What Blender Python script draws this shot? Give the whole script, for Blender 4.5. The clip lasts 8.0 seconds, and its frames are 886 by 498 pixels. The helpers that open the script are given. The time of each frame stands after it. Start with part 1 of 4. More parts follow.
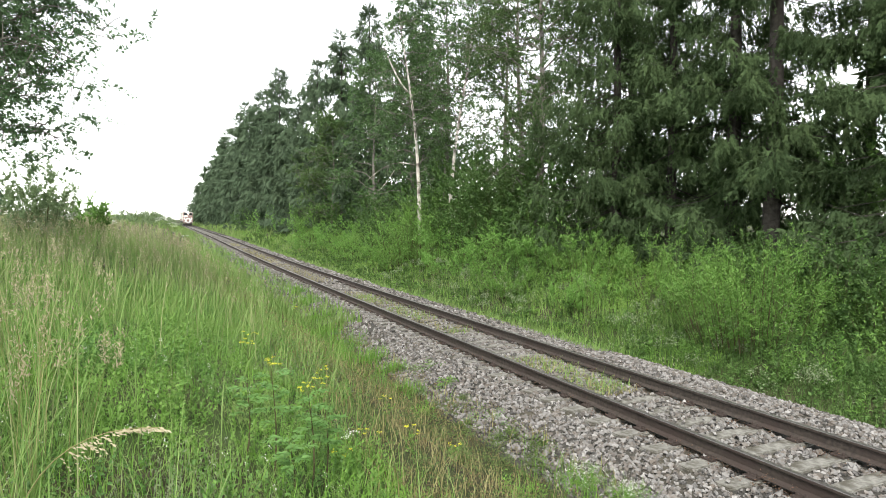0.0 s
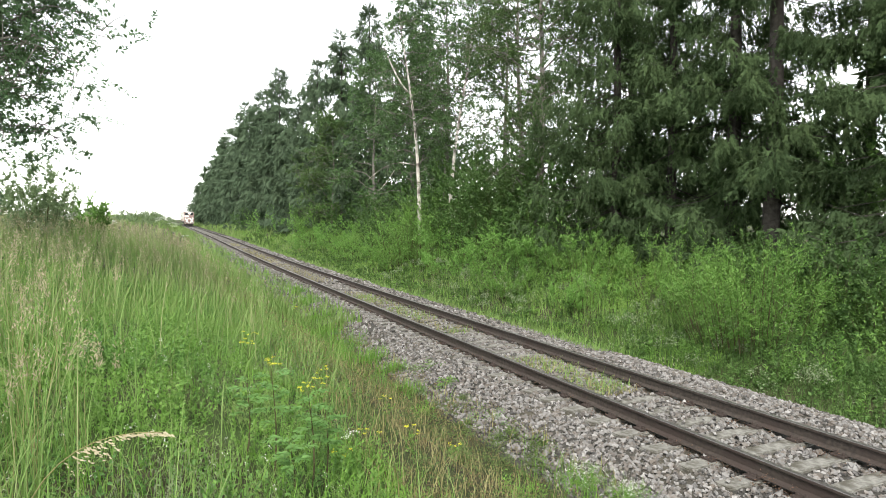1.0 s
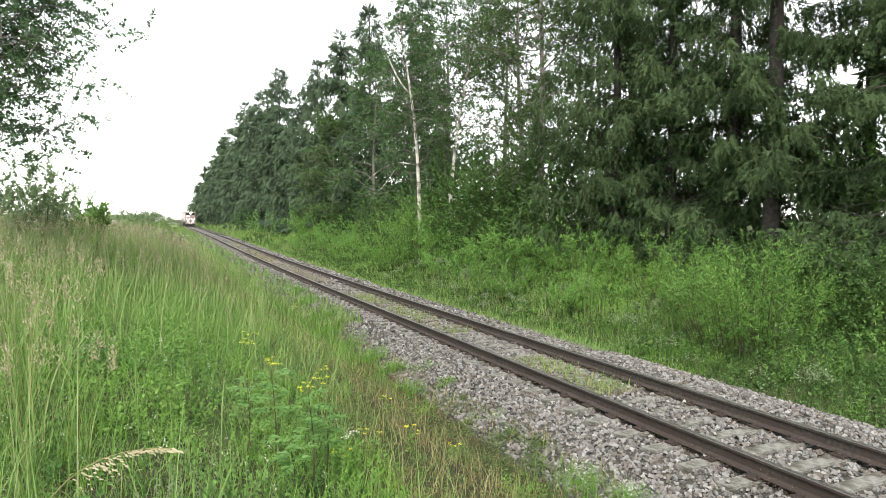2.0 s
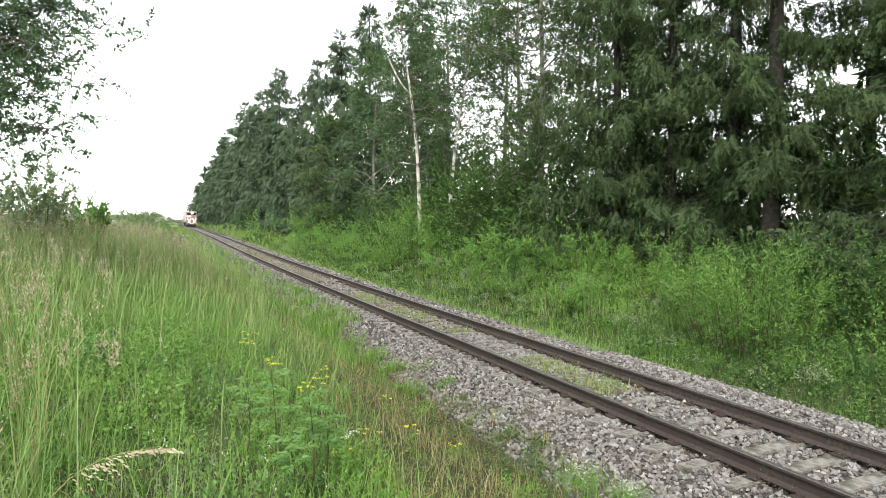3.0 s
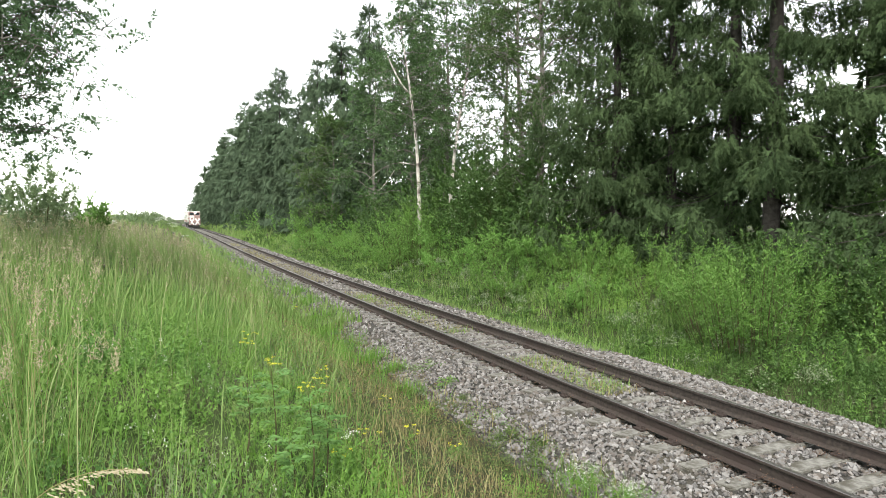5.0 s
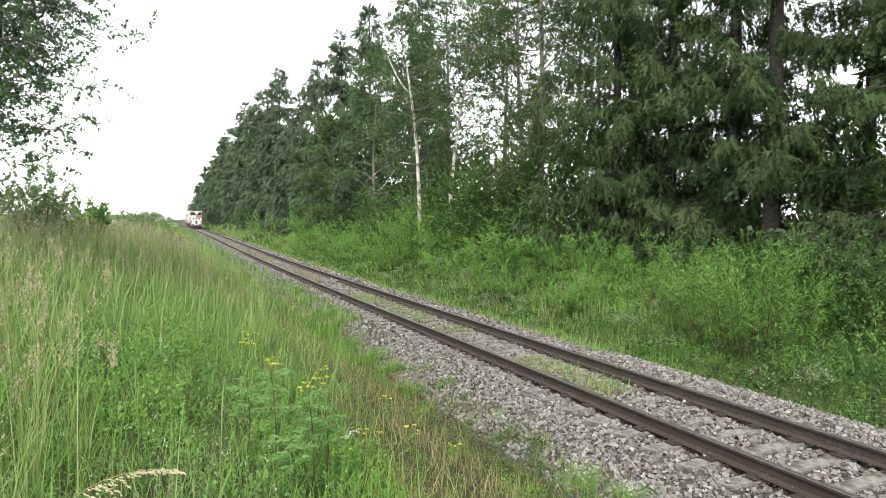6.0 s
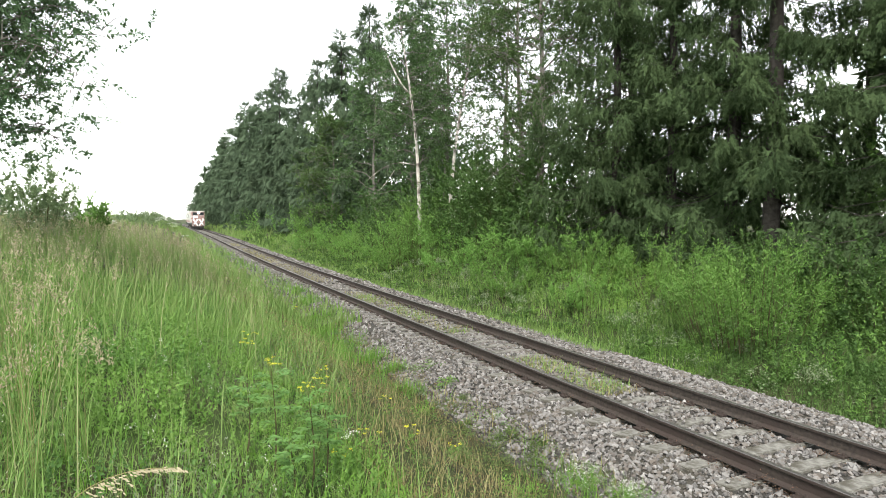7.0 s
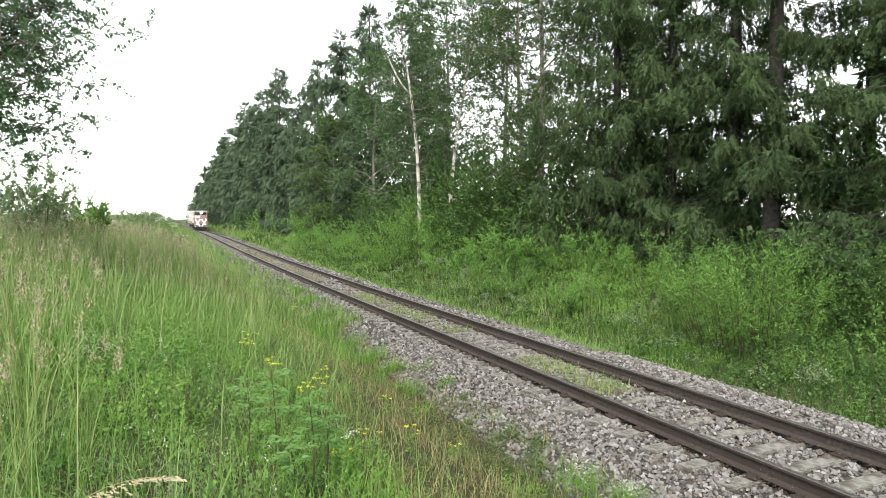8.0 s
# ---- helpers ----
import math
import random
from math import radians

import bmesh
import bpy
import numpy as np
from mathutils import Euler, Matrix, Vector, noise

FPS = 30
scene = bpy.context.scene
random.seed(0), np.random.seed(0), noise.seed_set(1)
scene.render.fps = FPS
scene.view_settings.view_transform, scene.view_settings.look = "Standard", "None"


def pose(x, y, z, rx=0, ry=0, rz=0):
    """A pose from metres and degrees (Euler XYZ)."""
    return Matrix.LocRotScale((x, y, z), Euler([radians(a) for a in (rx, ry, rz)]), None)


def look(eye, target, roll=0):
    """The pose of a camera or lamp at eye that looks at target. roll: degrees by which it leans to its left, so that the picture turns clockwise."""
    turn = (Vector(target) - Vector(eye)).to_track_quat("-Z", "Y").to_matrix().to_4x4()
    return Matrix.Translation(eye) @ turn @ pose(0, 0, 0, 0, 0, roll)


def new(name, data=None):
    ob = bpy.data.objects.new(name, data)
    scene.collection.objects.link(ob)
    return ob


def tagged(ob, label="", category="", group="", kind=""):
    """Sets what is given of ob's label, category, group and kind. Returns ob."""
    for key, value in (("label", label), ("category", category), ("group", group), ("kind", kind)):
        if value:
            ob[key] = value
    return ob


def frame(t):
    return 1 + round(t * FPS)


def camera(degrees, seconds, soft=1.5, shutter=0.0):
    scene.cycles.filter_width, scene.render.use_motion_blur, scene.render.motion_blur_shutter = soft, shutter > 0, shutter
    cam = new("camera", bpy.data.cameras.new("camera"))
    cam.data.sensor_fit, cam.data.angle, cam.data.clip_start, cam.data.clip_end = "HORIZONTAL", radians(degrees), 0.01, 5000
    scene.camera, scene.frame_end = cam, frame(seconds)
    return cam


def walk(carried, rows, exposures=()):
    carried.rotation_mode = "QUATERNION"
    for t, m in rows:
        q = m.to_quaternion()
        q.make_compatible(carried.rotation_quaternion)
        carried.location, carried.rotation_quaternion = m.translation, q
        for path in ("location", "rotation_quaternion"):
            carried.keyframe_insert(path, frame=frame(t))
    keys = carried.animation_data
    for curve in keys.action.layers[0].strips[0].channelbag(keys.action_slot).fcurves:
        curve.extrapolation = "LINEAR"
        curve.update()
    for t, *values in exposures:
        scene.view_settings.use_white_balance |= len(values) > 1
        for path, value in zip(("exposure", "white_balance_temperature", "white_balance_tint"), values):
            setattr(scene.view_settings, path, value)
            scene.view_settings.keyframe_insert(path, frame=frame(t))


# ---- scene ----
cam = camera(70.96, 8.0, soft=0.6)
EYE = (-6.785, 0.0, 2.642)
VIEW = (0.41495, 0.90871, -0.04534)
STAND = look(EYE, [e + v for e, v in zip(EYE, VIEW)])
walk(cam, [(0, STAND), (8, STAND)], exposures=[(0, 1.45, 6650, 6), (8, 1.45, 6650, 6)])

# ---- world and sun: a bright overcast sky ----
SUN_UP, SUN_ROUND = radians(48), radians(215)
world = bpy.data.worlds.new("overcast_sky")
scene.world = world
world.use_nodes = True
wn, wl = world.node_tree.nodes, world.node_tree.links
sky = wn.new("ShaderNodeTexSky")
sky.sky_type, sky.sun_disc, sky.sun_elevation, sky.sun_rotation = "NISHITA", False, SUN_UP, SUN_ROUND
sky.dust_density, sky.air_density, sky.ozone_density = 0.6, 1.0, 1.0
pale = wn.new("ShaderNodeHueSaturation")
pale.inputs["Saturation"].default_value = 0.16
wl.new(sky.outputs[0], pale.inputs["Color"])
wl.new(pale.outputs[0], wn["Background"].inputs[0])
wn["Background"].inputs[1].default_value = 0.15
sun = new("sun", bpy.data.lights.new("sun", "SUN"))
sun.data.energy, sun.data.angle, sun.data.color = 1.5, radians(14), (1.0, 0.96, 0.9)
# the sun stands behind the viewer, to the left of the line
sd = Vector((-math.sin(radians(35)) * math.cos(SUN_UP), -math.cos(radians(35)) * math.cos(SUN_UP), math.sin(SUN_UP)))
sun.matrix_world = look(sd * 100, (0, 0, 0))

# ---- materials ----


def material(name, dark, light, rough=0.8, scale=8.0, bump=0.0, metal=0.0, island=0.0, thin=0.0, stain=None, stain_scale=0.7, spec=0.3):
    """Two colours mixed by fine and coarse noise; island: change from piece to piece; thin: light that comes through a leaf."""
    m = bpy.data.materials.new(name)
    m.use_nodes = True
    n, l = m.node_tree.nodes, m.node_tree.links
    b = n["Principled BSDF"]
    b.inputs["Roughness"].default_value, b.inputs["Metallic"].default_value = rough, metal
    b.inputs["Specular IOR Level"].default_value = spec
    co = n.new("ShaderNodeTexCoord")
    t1 = n.new("ShaderNodeTexNoise")
    t1.inputs["Scale"].default_value, t1.inputs["Detail"].default_value = scale, 6
    l.new(co.outputs["Object"], t1.inputs["Vector"])
    fac = t1.outputs["Fac"]
    ramp = n.new("ShaderNodeMapRange")
    ramp.inputs[1].default_value, ramp.inputs[2].default_value = 0.3, 0.7
    l.new(fac, ramp.inputs[0])
    fac = ramp.outputs[0]
    if island:
        geo = n.new("ShaderNodeNewGeometry")
        mixf = n.new("ShaderNodeMix")
        mixf.inputs[0].default_value = island
        l.new(fac, mixf.inputs[2])
        l.new(geo.outputs["Random Per Island"], mixf.inputs[3])
        fac = mixf.outputs[0]
    mix = n.new("ShaderNodeMix")
    mix.data_type = "RGBA"
    mix.inputs[6].default_value, mix.inputs[7].default_value = (*dark, 1), (*light, 1)
    l.new(fac, mix.inputs[0])
    colour = mix.outputs[2]
    if stain:
        t2 = n.new("ShaderNodeTexNoise")
        t2.inputs["Scale"].default_value, t2.inputs["Detail"].default_value = stain_scale, 4
        l.new(co.outputs["Object"], t2.inputs["Vector"])
        r2 = n.new("ShaderNodeMapRange")
        r2.inputs[1].default_value, r2.inputs[2].default_value = 0.45, 0.65
        l.new(t2.outputs["Fac"], r2.inputs[0])
        mix2 = n.new("ShaderNodeMix")
        mix2.data_type = "RGBA"
        mix2.inputs[7].default_value = (*stain, 1)
        l.new(r2.outputs[0], mix2.inputs[0])
        l.new(colour, mix2.inputs[6])
        colour = mix2.outputs[2]
    l.new(colour, b.inputs["Base Color"])
    if bump:
        bp = n.new("ShaderNodeBump")
        bp.inputs["Strength"].default_value, bp.inputs["Distance"].default_value = bump, 0.02
        l.new(t1.outputs["Fac"], bp.inputs["Height"])
        l.new(bp.outputs[0], b.inputs["Normal"])
    if thin:
        tr = n.new("ShaderNodeBsdfTranslucent")
        l.new(colour, tr.inputs[0])
        sh = n.new("ShaderNodeMixShader")
        sh.inputs[0].default_value = thin
        l.new(b.outputs[0], sh.inputs[1])
        l.new(tr.outputs[0], sh.inputs[2])
        l.new(sh.outputs[0], n["Material Output"].inputs[0])
    return m


M = {
    "soil": material("soil", (0.03, 0.032, 0.014), (0.072, 0.07, 0.034), 0.95, 3.0, 0.6, stain=(0.05, 0.085, 0.02)),
    # bed below the loose stones, darkened to give their gaps shade
    "shaded_gravel": material("shaded_gravel", (0.03, 0.028, 0.025), (0.08, 0.075, 0.068), 0.95, 30.0, 1.0, stain=(0.095, 0.085, 0.065)),
    "stone": material("stone", (0.035, 0.033, 0.032), (0.36, 0.345, 0.335), 0.9, 25.0, 0.3, island=0.88, stain=(0.15, 0.128, 0.112), stain_scale=11.0),
    "sleeper": material("weathered_sleeper", (0.15, 0.144, 0.13), (0.29, 0.28, 0.255), 0.92, 22.0, 0.8, stain=(0.1, 0.092, 0.075), stain_scale=7),
    "rust": material("rusty_rail", (0.04, 0.034, 0.03), (0.085, 0.069, 0.059), 0.75, 20.0, 0.3, metal=0.2, stain=(0.06, 0.045, 0.04), stain_scale=2),
    "steel": material("worn_steel", (0.22, 0.2, 0.19), (0.36, 0.34, 0.33), 0.38, 20.0, 0.0, metal=0.8),
    "grass": material("meadow_grass", (0.13, 0.24, 0.057), (0.255, 0.375, 0.11), 0.6, 0.8, island=0.5, thin=0.3, stain=(0.225, 0.3, 0.105), stain_scale=0.6),
    "lush": material("lush_grass", (0.12, 0.255, 0.036), (0.22, 0.4, 0.07), 0.55, 0.8, island=0.5, thin=0.28, stain=(0.11, 0.22, 0.06), stain_scale=1.3),
    "dry": material("dry_grass", (0.17, 0.155, 0.06), (0.40, 0.36, 0.18), 0.75, 0.8, island=0.6, thin=0.25),
    "plume": material("grass_plume", (0.32, 0.275, 0.175), (0.49, 0.43, 0.3), 0.85, 2.0, island=0.6, thin=0.25),
    "herb": material("herb_leaf", (0.12, 0.25, 0.042), (0.22, 0.365, 0.085), 0.55, 0.6, island=0.55, thin=0.28, stain=(0.095, 0.20, 0.055), stain_scale=1.1),
    "weed": material("weed_leaf", (0.05, 0.116, 0.027), (0.122, 0.208, 0.054), 0.6, 0.5, island=0.6, thin=0.2),
    "willow": material("willow_leaf", (0.086, 0.195, 0.036), (0.19, 0.325, 0.074), 0.5, 0.7, island=0.6, thin=0.2),
    "bush": material("bush_leaf", (0.045, 0.1, 0.026), (0.1, 0.175, 0.045), 0.5, 0.7, island=0.5, thin=0.25),
    "needle": material("spruce_needles", (0.045, 0.077, 0.034), (0.095, 0.138, 0.058), 0.75, 0.5, island=0.45, thin=0.3, spec=0.12),
    # spruce needles with distance haze put into the colour: bluer and lighter
    "hazed_needle": material("hazed_spruce_needles", (0.062, 0.096, 0.058), (0.115, 0.16, 0.094), 0.75, 0.3, island=0.45, thin=0.3, spec=0.12),
    "leaf": material("tree_leaf", (0.055, 0.105, 0.032), (0.105, 0.165, 0.05), 0.5, 0.6, island=0.4, thin=0.3),
    "aspen": material("aspen_leaf", (0.06, 0.122, 0.045), (0.115, 0.19, 0.07), 0.45, 0.6, island=0.4, thin=0.3),
    "alder": material("alder_leaf", (0.075, 0.14, 0.068), (0.14, 0.22, 0.105), 0.45, 0.6, island=0.4, thin=0.4),
    "bark": material("spruce_bark", (0.03, 0.027, 0.024), (0.064, 0.057, 0.05), 0.95, 9.0, 0.8),
    "grey_bark": material("grey_bark", (0.10, 0.09, 0.08), (0.22, 0.2, 0.18), 0.9, 8.0, 0.6),
    "birch": material("birch_bark", (0.42, 0.38, 0.34), (0.66, 0.62, 0.56), 0.8, 4.0, 0.3, stain=(0.12, 0.10, 0.09), stain_scale=2.2),
    "stem": material("dark_stem", (0.05, 0.04, 0.02), (0.10, 0.09, 0.04), 0.8, 8.0),
    "yellow": material("yellow_petal", (0.74, 0.7, 0.04), (0.85, 0.82, 0.09), 0.6, 8.0, thin=0.2),
    "white": material("white_petal", (0.68, 0.67, 0.62), (0.82, 0.81, 0.78), 0.7, 8.0, thin=0.2),
    "pale": material("pale_seed", (0.26, 0.30, 0.17), (0.46, 0.48, 0.33), 0.8, 3.0, island=0.6, thin=0.2),
    "pale_leaf": material("pale_leaf", (0.13, 0.175, 0.085), (0.27, 0.32, 0.19), 0.7, 0.6, island=0.6, thin=0.25),
    "brown_weed": material("brown_weed", (0.11, 0.095, 0.04), (0.24, 0.19, 0.10), 0.8, 1.2, island=0.6, thin=0.2),
    "verge_leaf": material("verge_leaf", (0.07, 0.115, 0.03), (0.16, 0.22, 0.075), 0.7, 1.0, island=0.6, thin=0.25),
    "tansy": material("tansy_leaf", (0.11, 0.235, 0.06), (0.2, 0.35, 0.11), 0.55, 2.0, island=0.4, thin=0.3),
    "stem_green": material("green_stem", (0.08, 0.12, 0.03), (0.14, 0.18, 0.06), 0.7, 6.0),
    "spike": material("pale_spikelet", (0.36, 0.31, 0.2), (0.54, 0.48, 0.34), 0.8, 6.0, island=0.5, thin=0.2),
    "young_willow": material("young_willow_leaf", (0.115, 0.25, 0.05), (0.215, 0.38, 0.088), 0.5, 0.7, island=0.55, thin=0.2),
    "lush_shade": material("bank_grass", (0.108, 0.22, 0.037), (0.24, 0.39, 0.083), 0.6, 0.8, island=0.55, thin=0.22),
    # leaf colour whitened to carry the haze over the bushes behind the meadow
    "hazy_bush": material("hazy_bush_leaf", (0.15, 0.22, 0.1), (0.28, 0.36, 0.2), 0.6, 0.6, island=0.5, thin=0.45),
    "stalk": material("grass_stalk", (0.19, 0.225, 0.085), (0.35, 0.37, 0.185), 0.75, 0.8, island=0.6, thin=0.25),
    "pale_bloom": material("pale_bloom", (0.14, 0.20, 0.09), (0.31, 0.36, 0.23), 0.8, 1.5, island=0.7, thin=0.2),
    "red_weed": material("red_weed", (0.1, 0.058, 0.042), (0.2, 0.125, 0.085), 0.8, 4.0, island=0.6, thin=0.2),
    "cream": material("cream_paint", (0.48, 0.46, 0.42), (0.6, 0.58, 0.54), 0.45, 3.0),
    "red": material("red_paint", (0.26, 0.05, 0.035), (0.36, 0.08, 0.055), 0.45, 3.0),
    "whitepaint": material("white_paint", (0.78, 0.78, 0.76), (0.86, 0.86, 0.84), 0.5, 3.0),
    "faded": material("faded_red_paint", (0.34, 0.2, 0.18), (0.44, 0.28, 0.25), 0.5, 3.0),
    "brown": material("brown_red_paint", (0.25, 0.155, 0.14), (0.35, 0.23, 0.21), 0.5, 3.0),
    "black": material("black_iron", (0.02, 0.02, 0.02), (0.05, 0.045, 0.04), 0.6, 6.0),
    "glass": material("window_glass", (0.02, 0.025, 0.03), (0.03, 0.035, 0.04), 0.05, 2.0, spec=0.8),
}
lamp = bpy.data.materials.new("lamp_glow")
lamp.use_nodes = True
lamp.node_tree.nodes["Principled BSDF"].inputs["Emission Color"].default_value = (1, 0.96, 0.88, 1)
lamp.node_tree.nodes["Principled BSDF"].inputs["Emission Strength"].default_value = 4.0
M["lamp"] = lamp


# ---- mesh helpers ----
def mesh_of(name, verts, faces, mats, index=None, smooth=False):
    """A mesh from arrays: verts (n, 3), faces: a list of (m, 3) and (m, 4) arrays."""
    me = bpy.data.meshes.new(name)
    faces = [np.asarray(f, dtype=np.int32) for f in faces if len(f)]
    loops = np.concatenate([f.ravel() for f in faces])
    size = np.concatenate([np.full(len(f), f.shape[1], dtype=np.int32) for f in faces])
    start = np.concatenate([[0], np.cumsum(size)[:-1]]).astype(np.int32)
    me.vertices.add(len(verts))
    me.vertices.foreach_set("co", np.asarray(verts, dtype=np.float32).ravel())
    me.loops.add(len(loops))
    me.loops.foreach_set("vertex_index", loops)
    me.polygons.add(len(size))
    me.polygons.foreach_set("loop_start", start)
    for m in mats:
        me.materials.append(M[m])
    if index is not None:
        me.polygons.foreach_set("material_index", np.asarray(index, dtype=np.int32))
    me.polygons.foreach_set("use_smooth", np.full(len(size), smooth))
    me.update(calc_edges=True)
    return me


def part_of(name, me, parent=None, label=""):
    ob = new(name, me)
    if parent:
        ob.parent = parent
    if label:
        tagged(ob, label)
    return ob


def part(name, bm, mat, parent, label=""):
    me = bpy.data.meshes.new(name)
    bm.to_mesh(me)
    bm.free()
    me.materials.append(M[mat])
    return part_of(name, me, parent, label)


def box(x0, x1, y0, y1, z0, z1, bevel=0.0):
    bm = bmesh.new()
    bmesh.ops.create_cube(bm, size=1)
    bmesh.ops.scale(bm, vec=(x1 - x0, y1 - y0, z1 - z0), verts=bm.verts)
    bmesh.ops.translate(bm, vec=((x0 + x1) / 2, (y0 + y1) / 2, (z0 + z1) / 2), verts=bm.verts)
    if bevel:
        bmesh.ops.bevel(bm, geom=bm.edges[:], offset=bevel, segments=2, affect="EDGES")
    return bm


def rod(r, length, axis="Y", segs=16, at=(0, 0, 0), bevel=0.0):
    bm = bmesh.new()
    bmesh.ops.create_cone(bm, cap_ends=True, segments=segs, radius1=r, radius2=r, depth=length)
    if bevel:
        bmesh.ops.bevel(bm, geom=[e for e in bm.edges if e.calc_face_angle(0) > 1], offset=bevel, segments=2, affect="EDGES")
    turn = {"X": Matrix.Rotation(radians(90), 3, "Y"), "Y": Matrix.Rotation(radians(90), 3, "X"), "Z": Matrix.Identity(3)}[axis]
    bmesh.ops.transform(bm, matrix=turn.to_4x4(), verts=bm.verts)
    bmesh.ops.translate(bm, vec=at, verts=bm.verts)
    return bm


def turns(yaw, pitch, roll):
    """Rotation matrices (n, 3, 3): roll about the length y, pitch up, yaw round z."""
    cy, sy, cp, sp, cr, sr = np.cos(yaw), np.sin(yaw), np.cos(pitch), np.sin(pitch), np.cos(roll), np.sin(roll)
    o, i = np.zeros_like(yaw), np.ones_like(yaw)
    rz = np.stack([cy, -sy, o, sy, cy, o, o, o, i], -1).reshape(-1, 3, 3)
    rx = np.stack([i, o, o, o, cp, -sp, o, sp, cp], -1).reshape(-1, 3, 3)
    ry = np.stack([cr, o, sr, o, i, o, -sr, o, cr], -1).reshape(-1, 3, 3)
    return rz @ rx @ ry


def strewn(tv, tf, pos, rot, size):
    """Copies of one small shape, joined: size is (n,) or (n, 3)."""
    size = np.asarray(size)
    size = size[:, None] * np.ones(3) if size.ndim == 1 else size
    v = np.einsum("nij,nkj->nki", rot, tv[None] * size[:, None, :]) + pos[:, None]
    f = tf[None] + (np.arange(len(pos)) * len(tv))[:, None, None]
    return v.reshape(-1, 3), f.reshape(-1, tf.shape[1])


LEAF_V = np.array([(0, 0, 0), (0.28, 0.45, 0.06), (0, 1, -0.06), (-0.28, 0.45, 0.06)])
SLIM_V = np.array([(0, 0, 0), (0.14, 0.45, 0.03), (0, 1, -0.12), (-0.14, 0.45, 0.03)])
LEAF_F = np.array([(0, 1, 2), (0, 2, 3)])


def leaves(pos, length, r, slim=False, up=0.0, spread=1.0):
    n = len(pos)
    rot = turns(r.uniform(0, 2 * np.pi, n), r.normal(up, spread, n), r.normal(0, 0.6, n))
    return strewn(SLIM_V if slim else LEAF_V, LEAF_F, pos, rot, length * r.uniform(0.6, 1.3, n))


def blades(pos, h, w, yaw, lean, segs=3):
    """Curved, tapering blades of grass, joined."""
    n = len(pos)
    t = np.linspace(0, 1, segs + 1)
    d = np.stack([np.cos(yaw), np.sin(yaw), np.zeros(n)], -1)
    side = np.stack([-np.sin(yaw), np.cos(yaw), np.zeros(n)], -1)
    up = np.array([0, 0, 1.0])
    c = pos[:, None] + d[:, None] * (lean * h)[:, None, None] * (t**2)[None, :, None] + up * (h[:, None] * (t - 0.35 * np.minimum(lean, 2)[:, None] * t**2))[..., None]
    half = side[:, None] * (0.5 * w[:, None] * np.maximum(1 - t**1.5, 0.08)[None])[..., None]
    v = np.stack([c - half, c + half], 2).reshape(n, -1, 3)
    k = np.arange(segs)
    f = np.stack([2 * k, 2 * k + 1, 2 * k + 3, 2 * k + 2], -1)
    return v.reshape(-1, 3), (f[None] + (np.arange(n) * 2 * (segs + 1))[:, None, None]).reshape(-1, 4), c[:, -1]


def lumps(c, rad, h, per, leaf, r, slim=False):
    """Rounded tufts of leaves standing at the places c, joined."""
    n = len(c) * per
    a, e = r.uniform(0, 2 * np.pi, n), np.arcsin(r.uniform(-0.05, 1, n))
    k = r.uniform(0.35, 1.0, n) ** 0.4 * r.uniform(0.8, 1.15, n)
    rad, h = np.repeat(rad, per), np.repeat(h, per)
    pos = np.repeat(c, per, 0) + np.stack([np.cos(a) * np.cos(e) * rad * k, np.sin(a) * np.cos(e) * rad * k, np.sin(e) * h * k], -1)
    rot = turns(a - np.pi / 2 + r.normal(0, 0.7, n), r.normal(0.35, 0.5, n), r.normal(0, 0.5, n))
    return strewn(SLIM_V if slim else LEAF_V, LEAF_F, pos, rot, np.repeat(leaf, per) * r.uniform(0.6, 1.35, n))


def shoots(base, way, length, leaf, per, r, slim=False, spread=0.9, sag=0.0, start=0.1):
    """Leafy shoots, joined: per leaves round each straight or sagging shoot, smaller towards its tip."""
    n = len(base)
    way = way / np.linalg.norm(way, axis=1)[:, None]
    length, leaf, sag = np.broadcast_to(length, n), np.broadcast_to(leaf, n), np.broadcast_to(sag, n)
    t = start + (1 - start) * (np.arange(per)[None] + r.uniform(0, 1, (n, per))) / per
    pos = base[:, None] + way[:, None] * (length[:, None] * t)[..., None]
    pos[..., 2] -= sag[:, None] * length[:, None] * t**2
    side = r.normal(0, 1, (n, per, 3))
    side -= way[:, None] * (side * way[:, None]).sum(-1)[..., None]
    side /= np.linalg.norm(side, axis=-1)[..., None] + 1e-9
    o = r.normal(spread, 0.3, (n, per))[..., None]
    d = way[:, None] * np.cos(o) + side * np.sin(o)
    d = (d / np.linalg.norm(d, axis=-1)[..., None]).reshape(-1, 3)
    rot = turns(np.arctan2(-d[:, 0], d[:, 1]), np.arcsin(np.clip(d[:, 2], -1, 1)), r.normal(0, 0.6, n * per))
    size = (leaf[:, None] * (1.15 - 0.6 * t) * r.uniform(0.65, 1.3, (n, per))).ravel()
    return strewn(SLIM_V if slim else LEAF_V, LEAF_F, pos.reshape(-1, 3), rot, size)


def sprigs(c, h, leaf, per, r, slim=False, lean=0.22, stem=0.006):
    """Upright leafy herbs with thin stems, joined."""
    n = len(c)
    way = np.stack([r.normal(0, lean, n), r.normal(0, lean, n), np.ones(n)], -1)
    w = way / np.linalg.norm(way, axis=1)[:, None]
    side = np.stack([w[:, 2], np.zeros(n), -w[:, 0]], -1) * (stem * 0.5)
    top = c + w * h[:, None]
    sv = np.stack([c - side, c + side, top], 1).reshape(-1, 3)
    sf = np.arange(3 * n).reshape(-1, 3)
    return joined([shoots(c, way, h, leaf, per, r, slim), (sv, sf)])


